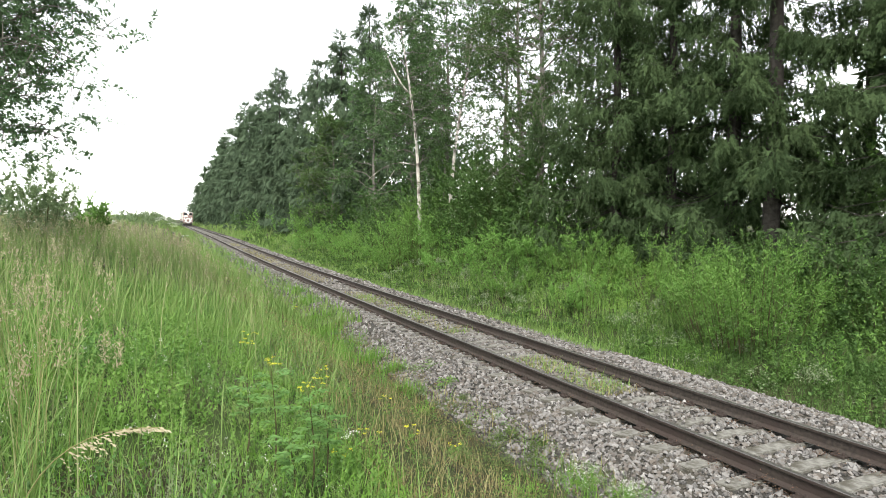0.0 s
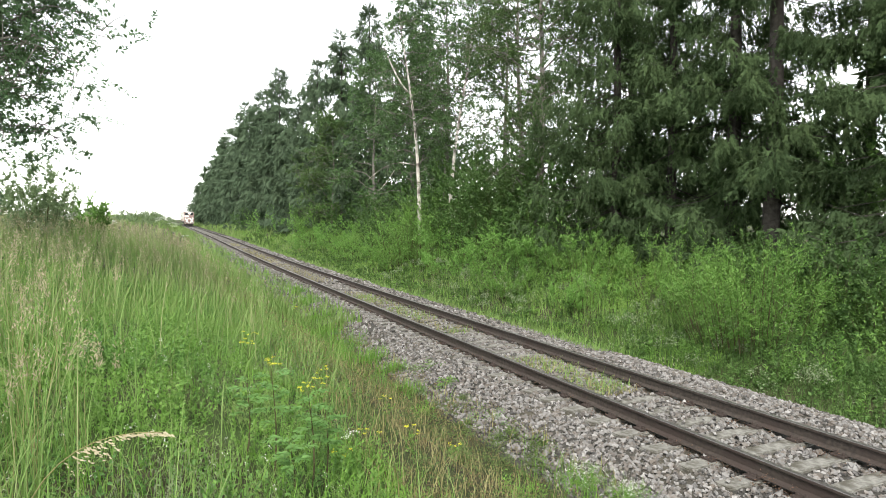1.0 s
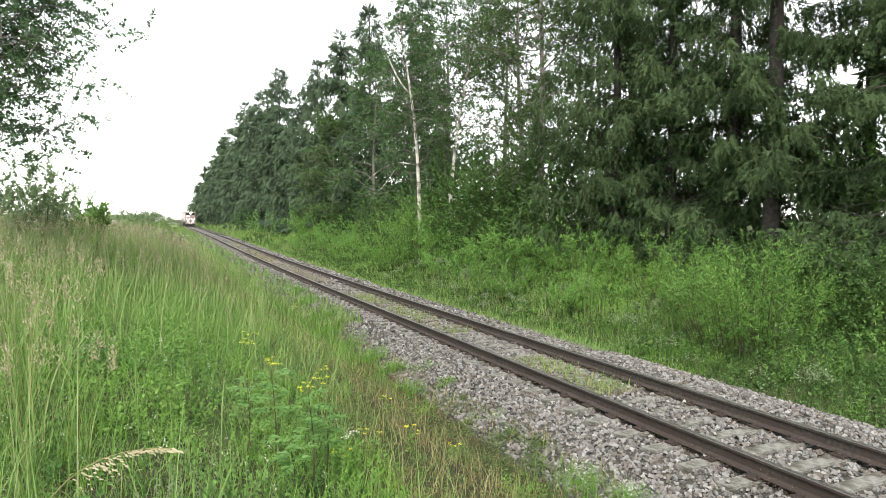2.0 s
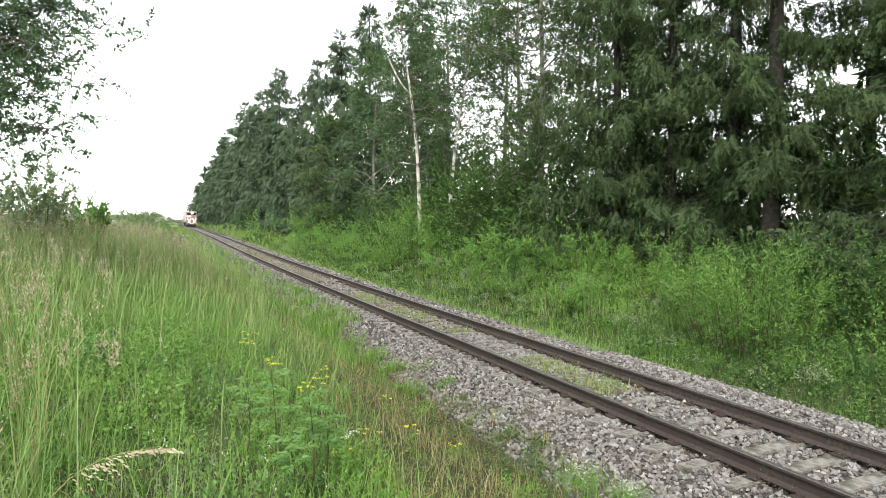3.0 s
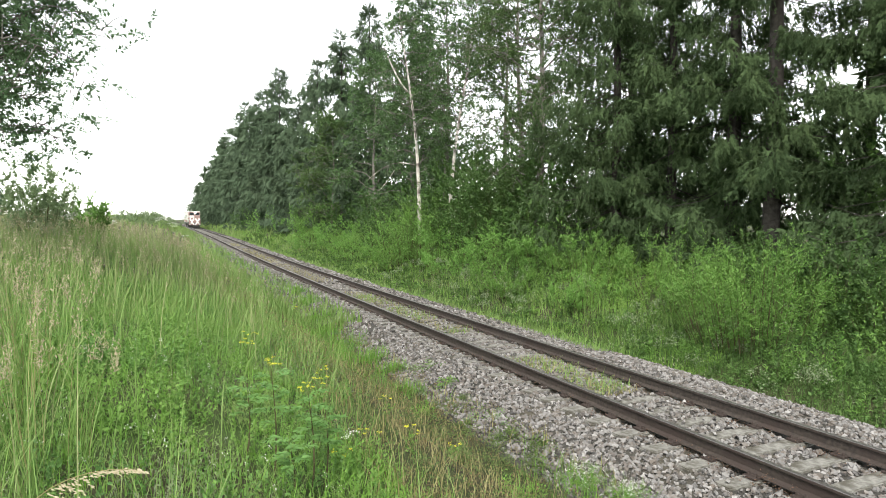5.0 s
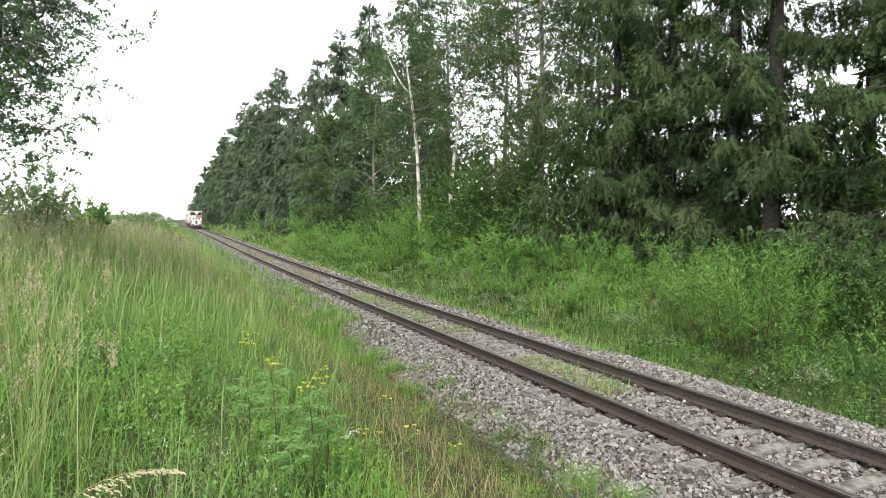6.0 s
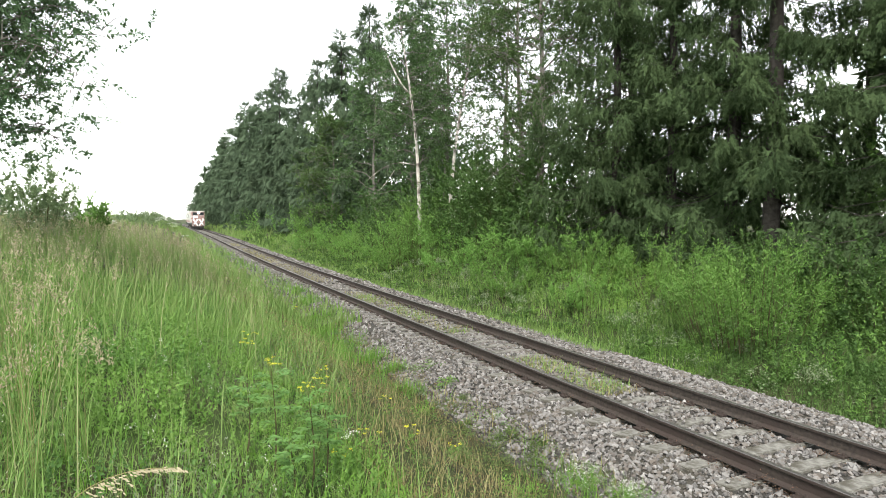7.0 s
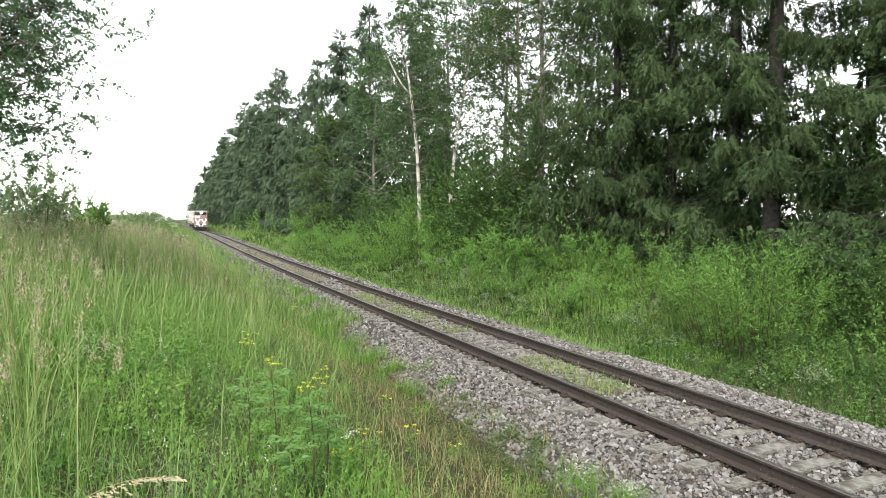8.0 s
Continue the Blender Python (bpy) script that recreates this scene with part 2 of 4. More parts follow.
def clumped(x, y, k, wide, r, lift=-0.03):
    """k places round each of the given ones, on the ground."""
    x, y = np.repeat(x, k) + r.normal(0, 1, len(x) * k) * np.repeat(wide, k), np.repeat(y, k) + r.normal(0, 1, len(y) * k) * np.repeat(wide, k)
    return np.stack([x, y, ground_z(x, y) + lift], -1)


def tube(points, radii, segs=7):
    """A tapered limb along points."""
    p, n = np.asarray(points, float), len(points)
    d = np.gradient(p, axis=0)
    d /= np.linalg.norm(d, axis=1)[:, None] + 1e-9
    a = np.cross(d, np.where(np.abs(d[:, 2:]) > 0.9, [1.0, 0, 0], [0, 0, 1.0]))
    a /= np.linalg.norm(a, axis=1)[:, None]
    b = np.cross(d, a)
    ang = np.linspace(0, 2 * np.pi, segs, endpoint=False)
    v = p[:, None] + np.asarray(radii)[:, None, None] * (np.cos(ang)[None, :, None] * a[:, None] + np.sin(ang)[None, :, None] * b[:, None])
    i, j = np.meshgrid(np.arange(n - 1), np.arange(segs), indexing="ij")
    f = np.stack([i * segs + j, i * segs + (j + 1) % segs, (i + 1) * segs + (j + 1) % segs, (i + 1) * segs + j], -1).reshape(-1, 4)
    return v.reshape(-1, 3), f


def joined(pieces):
    vs, fs, k = [], {}, 0
    for v, f in pieces:
        vs.append(v)
        fs.setdefault(f.shape[1], []).append(f + k)
        k += len(v)
    return np.concatenate(vs), [np.concatenate(f) for f in fs.values()]


# ---- the lie of the land ----
def track_z(y):
    """Height of the rail heads along the line, which climbs gently."""
    return np.interp(y, TY, TZ)


TY = np.arange(-80, 900, 2.0)
TZ = np.interp(TY, [-80, 0, 15, 30, 50, 80, 140, 210, 320, 900], [0, 0, 0, 0.03, 0.2, 0.64, 1.18, 1.75, 2.2, 2.6])
TZ = np.convolve(np.pad(TZ, 6, mode="edge"), np.ones(13) / 13, mode="valid")


def wavy(x, y, k=1.0):
    return np.sin(x * 0.9 * k + 1.3 * np.sin(y * 0.37 * k)) * 0.5 + np.sin(y * 0.71 * k + 0.8 * np.sin(x * 0.53 * k) + 2) * 0.5


CX = [-600, -60, -16, -10, -6.6, -4.4, -3.2, -2.4, 2.3, 2.9, 4.5, 8.5, 14, 40, 600]
CZ = [1.0, 1.5, 1.95, 1.6, 1.05, 0.25, -0.42, -0.55, -0.55, -0.5, 0.05, 1.05, 1.5, 1.3, 1.0]


def ground_z(x, y):
    x, y = np.asarray(x, float), np.asarray(y, float)
    z = np.interp(x, CX, CZ) + track_z(y)
    rough_amp = np.clip((np.abs(x) - 2.6) / 2, 0, 1)
    far_up = np.clip((y - 4) / 14, 0, 1) * np.clip((-x - 5) / 4, 0, 1) * 0.25
    return z + rough_amp * (0.07 * wavy(x, y) + 0.04 * wavy(x + 5, y - 3, 2.7)) + far_up


def grid_sheet(xs, ys, zf):
    gx, gy = np.meshgrid(xs, ys, indexing="ij")
    v = np.stack([gx, gy, zf(gx, gy)], -1).reshape(-1, 3)
    i, j = np.meshgrid(np.arange(len(xs) - 1), np.arange(len(ys) - 1), indexing="ij")
    n = len(ys)
    return v, np.stack([i * n + j, (i + 1) * n + j, (i + 1) * n + j + 1, i * n + j + 1], -1).reshape(-1, 4)


xs = np.concatenate([np.linspace(-900, -60, 12), np.linspace(-50, -18, 14), np.arange(-16, 16, 0.4), np.linspace(18, 50, 14), np.linspace(60, 900, 12)])
ys = np.concatenate([np.linspace(-600, -40, 8), np.concatenate([np.linspace(-30, 0, 20), np.arange(1.5, 40, 0.35)]), np.linspace(41, 140, 60), np.linspace(150, 400, 30), np.linspace(440, 2500, 12)])
gv, gf = grid_sheet(xs, ys, ground_z)
ground = part_of("ground", mesh_of("ground", gv, [gf], ["soil"], smooth=True))
tagged(ground, "grassy earth banks on both sides of a railway line", "ground", kind="structure")


# ---- the track ----
def bed_z(x, y):
    """Top of the ballast."""
    z = np.interp(np.asarray(x, float), [-3.25, -2.65, -1.65, -1.15, -0.9, -0.6, 0.5, 0.68, 0.85, 1.2, 2.0, 2.7, 3.2], [-0.8, -0.5, -0.275, -0.24, -0.26, -0.25, -0.24, -0.26, -0.26, -0.235, -0.265, -0.4, -0.66])
    return z + track_z(y)


bx = np.concatenate([np.linspace(-3.1, -1.5, 12), np.linspace(-1.35, 1.25, 18), np.linspace(1.4, 3.2, 13)])
by = np.concatenate([np.arange(-30, 40, 0.25), np.arange(41, 320, 3.0)])
bv, bf = grid_sheet(bx, by, lambda x, y: bed_z(x, y) + 0.012 * wavy(x * 9, y * 9))
ballast = part_of("ballast_bed", mesh_of("ballast_bed", bv, [bf], ["shaded_gravel"], smooth=True))
tagged(ballast, "bed of coarse grey crushed stone under the railway track", "ballast", kind="structure")

track = tagged(new("railway_track"), "single railway track, rusty rails on pale weathered sleepers", "railway track")
RAIL = [(-0.036, -0.004), (-0.03, 0), (0.03, 0), (0.036, -0.004), (0.036, -0.032), (0.01, -0.046), (0.009, -0.145), (0.068, -0.166), (0.075, -0.18), (-0.075, -0.18), (-0.068, -0.166), (-0.009, -0.145), (-0.01, -0.046), (-0.036, -0.032)]


def rail(x0):
    yy = np.concatenate([np.arange(-30, 60, 2.0), np.arange(60, 320, 5.0)])
    pr, n = np.array(RAIL), len(RAIL)
    v = np.stack([np.broadcast_to(x0 + pr[None, :, 0], (len(yy), n)), np.broadcast_to(yy[:, None], (len(yy), n)), track_z(yy)[:, None] + pr[None, :, 1]], -1).reshape(-1, 3)
    i, j = np.meshgrid(np.arange(len(yy) - 1), np.arange(n), indexing="ij")
    f = np.stack([i * n + j, (i + 1) * n + j, (i + 1) * n + (j + 1) % n, i * n + (j + 1) % n], -1).reshape(-1, 4)
    idx = np.where(np.isin(j.ravel(), [0, 1, 2]), 1, 0)
    return part_of("rail", mesh_of("rail", v, [f], ["rust", "steel"], idx), track, "rusty steel rail with a worn bright running surface")


rail(-0.7535)
rail(0.7535)
SPACING, FIRST = 0.585, -2.29
sl = box(-1.3, 1.3, -0.11, 0.11, -0.34, -0.2, 0.015)
sleeper_mesh = bpy.data.meshes.new("sleeper")
sl.to_mesh(sleeper_mesh)
sl.free()
sleeper_mesh.materials.append(M["sleeper"])


def plate_mesh():
    bm = box(-0.17, 0.17, -0.08, 0.08, -0.202, -0.178)
    for sx in (-0.115, 0.115):
        for sy in (-0.045, 0.045):
            g = bmesh.ops.create_cone(bm, cap_ends=True, segments=6, radius1=0.02, radius2=0.016, depth=0.05)
            bmesh.ops.translate(bm, vec=(sx, sy, -0.16), verts=g["verts"])
    me = bpy.data.meshes.new("baseplate")
    bm.to_mesh(me)
    bm.free()
    me.materials.append(M["rust"])
    return me


plate = plate_mesh()


def lay_sleepers():
    for k in range(290):
        y = FIRST + k * SPACING
        s = part_of("sleeper", sleeper_mesh, track)
        s.matrix_basis = pose(random.uniform(-0.03, 0.03), y + random.uniform(-0.02, 0.02), float(track_z(y)) - random.uniform(0, 0.012), 0, 0, random.uniform(-0.8, 0.8))
        if k < 90:
            for x0 in (-0.7535, 0.7535):
                part_of("baseplate", plate, track).matrix_basis = pose(x0, y, float(track_z(y)))
    rest = []
    for k in range(290, 540):
        y = FIRST + k * SPACING
        c = np.array([(sx * 1.3, y + sy * 0.125, float(track_z(y)) + z) for z in (-0.34, -0.2) for sy in (-1, 1) for sx in (-1, 1)])
        rest.append((c, np.array([(0, 1, 5, 4), (1, 3, 7, 5), (3, 2, 6, 7), (2, 0, 4, 6), (4, 5, 7, 6)])))
    v, f = joined(rest)
    tagged(part_of("far_sleepers", mesh_of("far_sleepers", v, f, ["sleeper"]), track), kind="stuff")


def stone_shape(seed):
    """An angular crushed stone: a cube with its corners knocked about."""
    r = np.random.default_rng(seed)
    v = np.array([(i, j, k) for i in (-1.0, 1) for j in (-1.0, 1) for k in (-1.0, 1)])
    v = v * r.uniform(0.42, 1.0, v.shape) + r.normal(0, 0.13, v.shape)
    q = [(0, 1, 3, 2), (4, 6, 7, 5), (0, 4, 5, 1), (2, 3, 7, 6), (1, 5, 7, 3)]
    f = np.array([t for a, b, c, d in q for t in ((a, b, c), (a, c, d))])
    return v * np.array([1.05, 0.9, 0.76]), f


def stone_places(n, y0, y1, r, size):
    x, y = r.uniform(-2.6, 3.0, n), r.uniform(y0, y1, n)
    keep = x < np.interp(y, [4, 11, 15, 30], [3.0, 2.8, 2.15, 1.95]) + 0.1 * wavy(y * 2, x)
    # sleepers stay partly bare
    on = (np.abs(((y - FIRST) / SPACING + 0.5) % 1 - 0.5) * SPACING < 0.125) & (np.abs(x) < 1.3)
    keep &= ~(on & (r.uniform(size=n) < 0.95 + 0.08 * wavy(x * 2.3, y * 1.7)))
    keep &= (np.abs(np.abs(x) - 0.7535) > 0.09)
    x, y = x[keep], y[keep]
    z = np.where(on[keep], track_z(y) - 0.19, bed_z(x, y) + 0.004) + size * r.uniform(-0.1, 0.7, keep.sum())
    return np.stack([x, y, z], -1)


def strew_ballast():
    r = np.random.default_rng(3)
    out = []
    for seed, n, y0, y1, s in [(k, 4600, 2.5, 14, 0.021 + 0.0024 * k) for k in range(6)] + [(6, 4200, -6, 2.5, 0.045), (7, 3600, 14, 26, 0.045), (8, 3600, 14, 26, 0.04), (9, 4200, 26, 46, 0.055), (10, 3000, 46, 90, 0.07)]:
        p = stone_places(n, y0, y1, r, s)
        k = len(p)
        out.append(strewn(*stone_shape(seed), p, turns(r.uniform(0, 6.3, k), r.uniform(-1, 1, k), r.uniform(-1, 1, k)), s * r.uniform(0.55, 1.35, (k, 1)) * r.uniform(0.8, 1.15, (k, 3))))
    v, f = joined(out)
    tagged(part_of("ballast_stones", mesh_of("ballast_stones", v, f, ["stone"]), ballast), kind="stuff")
    shapes = [mesh_of("stone", 0.043 * stone_shape(20 + k)[0], [stone_shape(20 + k)[1]], ["stone"]) for k in range(8)]
    p = stone_places(420, 3.8, 8.5, r, 0.045)[:280]
    for k, q in enumerate(p):
        part_of("stone", shapes[k % 8], ballast).matrix_basis = pose(*q, *r.uniform(-60, 60, 2), r.uniform(0, 360)) @ Matrix.Scale(r.uniform(0.6, 1.15), 4)


# ---- trees ----
def spray(pairs, length, width, seed):
    """A ragged hanging spruce branchlet along y: needled side twigs at uneven steps and a tip."""
    r = np.random.default_rng(seed)
    v = []
    for k in range(pairs * 2 + 1):
        last = k == pairs * 2
        t = 0.75 if last else 0.05 + 0.85 * (k + r.uniform(0, 1)) / (2 * pairs)
        a = 0.0 if last else (1 if k % 2 else -1) * r.uniform(0.3, 0.9)
        ln = length * (1.15 - 0.45 * t) * r.uniform(0.6, 1.3)
        c, q = math.cos(a), math.sin(a)
        v += [(-width / 2 * c, t + width / 2 * q, 0), (width / 2 * c, t - width / 2 * q, 0), (ln * q, t + ln * c, r.uniform(-0.16, 0.08))]
    return np.array(v), np.arange(len(v)).reshape(-1, 3)


NEAR_SPRAY, FAR_SPRAY = spray(4, 0.33, 0.12, 1), spray(2, 0.5, 0.22, 2)


def spruce(name, x, y, height, width, seed, trunk_r=0.22, bare=1.0, strands=5200, droop=0.5, coarse=1.0, sight=99.0, thick=12.0, mat="needle"):
    """A Norway spruce: a straight trunk, boughs that sag and rise at the tip, with curtains of hanging branchlets. Above sight these are fewer and larger."""
    r = np.random.default_rng(seed)
    near = sight < 90
    tree = tagged(new(name), "tall dark green spruce with drooping boughs on the bank", "tree", "trees along the line")
    tree.matrix_basis = pose(x, y, float(ground_z(x, y)) - 0.1)
    hs = np.linspace(0, height, 12)
    tv, tf = tube(np.stack([0.05 * np.sin(hs * 0.5), 0.05 * np.cos(hs * 0.4), hs], -1), trunk_r * (1 - hs / height * 0.93) + 0.01, 9)
    part_of("trunk", mesh_of("trunk", tv, [tf], ["bark"], smooth=True), tree, "straight dark spruce trunk")
    n = int(height * thick)
    bz = bare + (height - bare - 0.1) * r.uniform(0, 1, n) ** (1.0 if near else 0.9)
    frac = (bz - bare) / (height - bare)
    bl = width * (1 - frac) ** (0.7 if near else 0.58) * r.uniform(0.45, 1.2, n) * np.clip(0.75 + frac * 3, 0, 1) + (0.2 if near else 0.1)
    yaw = r.uniform(0, 2 * np.pi, n)
    share = (bl + 0.3) * np.where(bz > sight, 0.15, 1.0) * r.uniform(0.4, 1.6, n)
    limbs, pos, way, pitch, grow = [], [], [], [], []
    for k in range(n):
        s = np.linspace(0, 1, 4)
        d = np.array([np.cos(yaw[k]), np.sin(yaw[k])])
        rise = bl[k] * (-droop * s + 0.42 * s**3) if frac[k] < 0.8 else bl[k] * (0.3 * s)
        pts = np.stack([d[0] * bl[k] * s, d[1] * bl[k] * s, bz[k] + rise], -1)
        limbs.append(tube(pts, 0.013 * (1.1 - s) * (0.5 + bl[k] / 3), 3))
        m = max(4, int(strands * share[k] / share.sum()))
        u = r.uniform(0.12, 1.0, m) ** 0.75
        w = 0.26 * bl[k] * (1 - u * 0.75) * r.uniform(-1, 1, m)
        c = np.stack([np.interp(u, s, pts[:, i]) for i in range(3)], -1)
        c[:, 0] += -d[1] * w
        c[:, 1] += d[0] * w
        c[:, 2] -= np.abs(w) * 0.35 + 0.5 * min(1.0, bl[k] / 2) * r.uniform(0, 1, m) ** 1.6 * coarse**0.5
        pos.append(c)
        way.append(np.full(m, yaw[k] - np.pi / 2) + np.sign(w) * 0.7 + r.normal(0, 0.6, m))
        pitch.append(np.where(r.uniform(size=m) < (0.72 if frac[k] < 0.85 else 0.2), r.normal(-1.2, 0.22, m), r.normal(-0.45, 0.3, m)) if frac[k] < 0.93 else r.normal(0.5, 0.4, m))
        grow.append(np.full(m, (1.7 if bz[k] > sight else 1.0) * (0.5 + 0.5 * min(1, bl[k] / (0.5 * width)))))
    pos, way, pitch, grow = np.concatenate(pos), np.concatenate(way), np.concatenate(pitch), np.concatenate(grow)
    v, f = joined(limbs)
    part_of("branching", mesh_of("branching", v, f, ["bark"]), tree, "thin bare wooden boughs")["kind"] = "stuff"
    m = len(pos)
    v, f = strewn(*(NEAR_SPRAY if near else FAR_SPRAY), pos, turns(way, pitch, r.normal(0, 0.8, m)), r.uniform(0.18, 0.42, m) * (1 if near else 1.4) * coarse * grow)
    part_of("needles", mesh_of("needles", v, [f], [mat]), tree, "dense hanging needle twigs")
    return tree


def broadleaf(name, label, x, y, height, spread, seed, n_leaves=7000, leaf=0.1, crown=0.3, trunk_r=0.16, lean=(0, 0), bark="grey_bark", leafmat="leaf", limbs_n=40, gap=0.35, group="trees along the line", top=0.75, loose=1.0):
    """A leaf tree: a leaning trunk, forking limbs and loose clumps of leaves along the twigs."""
    r = np.random.default_rng(seed)
    tree = tagged(new(name), label, "tree", group)
    tree.matrix_basis = pose(x, y, float(ground_z(x, y)) - 0.1)
    hs = np.linspace(0, 1, 12)
    trunk = np.stack([lean[0] * hs**1.3 + 0.12 * np.sin(hs * 7 + seed), lean[1] * hs**1.3 + 0.12 * np.cos(hs * 6 + seed) - 0.12 * np.cos(seed), hs * height], -1)
    part_of("trunk", mesh_of("trunk", *[*tube(trunk, trunk_r * (1 - hs * 0.9), 9)][:1], [tube(trunk, trunk_r * (1 - hs * 0.9), 9)[1]], [bark], smooth=True), tree)
    limbs, foot, way = [], [], []
    for k in range(limbs_n):
        u = crown + (1 - crown) * (k + r.uniform()) / limbs_n
        base = np.array([np.interp(u, hs, trunk[:, i]) for i in range(3)])
        yaw = r.uniform(0, 2 * np.pi)
        ln = spread * r.uniform(0.55, 1.1) * (np.sin(np.pi * np.clip((u - crown) / (1 - crown), 0, 1) ** top * 0.85 + 0.3) * 0.9 + 0.15)
        s = np.linspace(0, 1, 6)
        bend = 0.25 * np.sin(s * 5 + k) * s
        pts = base + np.stack([np.cos(yaw + 0.4 * s + bend) * ln * s, np.sin(yaw + 0.4 * s + bend) * ln * s, ln * (0.75 * s - 0.4 * s**2) * r.uniform(0.3, 1.2) + 0.08 * ln * np.sin(s * 7 + k)], -1)
        limbs.append(tube(pts, trunk_r * 0.32 * (1.08 - s) * (1 - u * 0.5), 5))
        for q in range(16):
            t = r.uniform(0.2, 1.0) ** 0.7
            p0 = np.array([np.interp(t, s, pts[:, i]) for i in range(3)])
            d = r.normal(0, 1, 3) * np.array([1, 1, 0.6])
            d *= ln * r.uniform(0.16, 0.42) / np.linalg.norm(d)
            if r.uniform() > gap:
                foot.append(p0)
                way.append(d)
            limbs.append(tube(p0 + d * np.array([0, 0.5, 1])[:, None] - np.array([0, 0, 1]) * (np.array([0, 0.25, 1]) * 0.25 * np.linalg.norm(d))[:, None], np.array([0.012, 0.008, 0.004]), 3))
    v, f = joined(limbs)
    part_of("branching", mesh_of("branching", v, f, ["grey_bark"]), tree)["kind"] = "stuff"
    # each twig carries a loose spray of leaves
    foot, way = np.array(foot), np.array(way)
    per = max(6, n_leaves // (2 * len(foot)))
    foot = np.repeat(foot, 2, 0) + r.normal(0, 1, (2 * len(foot), 3)) * 0.1 * spread * loose
    way = np.repeat(way, 2, 0) + r.normal(0, 1, (2 * len(way), 3)) * 0.07 * spread
    v, f = shoots(foot, way, np.linalg.norm(way, axis=1) * 1.1, leaf, per, r, False, 1.0, 0.25)
    part_of("crown", mesh_of("crown", v, [f], [leafmat]), tree, "loose leafy crown with gaps of sky")
    return tree


def shrub(name, label, x, y, height, spread, seed, n=3000, leaf=0.09, mat="willow", slim=True, flowers=0, sink=0.0):
    """A bush of many upright stems with leaves along them."""
    r = np.random.default_rng(seed)
    ob = tagged(new(name), label, "bush", "bushes on the bank")
    ob.matrix_basis = pose(x, y, float(ground_z(x, y)) - 0.05 - sink)
    stems, foot, way = [], [], []
    k = max(14, n // 150)
    for q in range(k):
        a, rad = r.uniform(0, 2 * np.pi), spread * np.sqrt(r.uniform(0, 1))
        h = height * (1 - 0.5 * (rad / spread) ** 2) * r.uniform(0.7, 1.12)
        s = np.linspace(0, 1, 5)
        top = np.array([np.cos(a) * rad, np.sin(a) * rad, h])
        base = np.array([np.cos(a) * rad * 0.75, np.sin(a) * rad * 0.75, 0])
        pts = base + (top - base) * np.stack([s**0.8, s**0.8, s], -1) + np.array([np.cos(a), np.sin(a), 0]) * (0.12 * h * s**3)[:, None]
        stems.append(tube(pts, 0.009 * (1.1 - s), 3))
        for u in r.uniform(0.03, 0.98, 9) ** 0.9:
            foot.append([np.interp(u, s, pts[:, i]) for i in range(3)])
            way.append(np.array([np.cos(a), np.sin(a), 0]) * 0.35 + r.normal(0, 1, 3) * np.array([0.6, 0.6, 0.25]) + np.array([0, 0, 0.75]))
        foot.append(pts[3])
        way.append(pts[4] - pts[3])
    v, f = joined(stems)
    part_of("stem_clump", mesh_of("stem_clump", v, f, ["stem"]), ob)["kind"] = "stuff"
    pos, way = np.array(foot), np.array(way)
    v, f = shoots(pos, way, r.uniform(0.12, 0.3, len(pos)) * (height * 0.5 + spread * 0.5), leaf, max(5, n // len(pos)), r, slim, 0.8, 0.1)
    part_of("foliage", mesh_of("foliage", v, [f], [mat]), ob)
    if flowers:
        c = pos[r.integers(0, len(pos), flowers)]
        c = c + (c - np.array([0, 0, height * 0.4])) * 0.12
        fl = np.repeat(c, 14, 0) + r.normal(0, 0.07, (flowers * 14, 3)) * np.array([1, 1, 0.35])
        v, f = leaves(fl, 0.05, r, up=0.2)
        part_of("blossoms", mesh_of("blossoms", v, [f], ["white"]), ob, "flat white flower heads")
    return ob


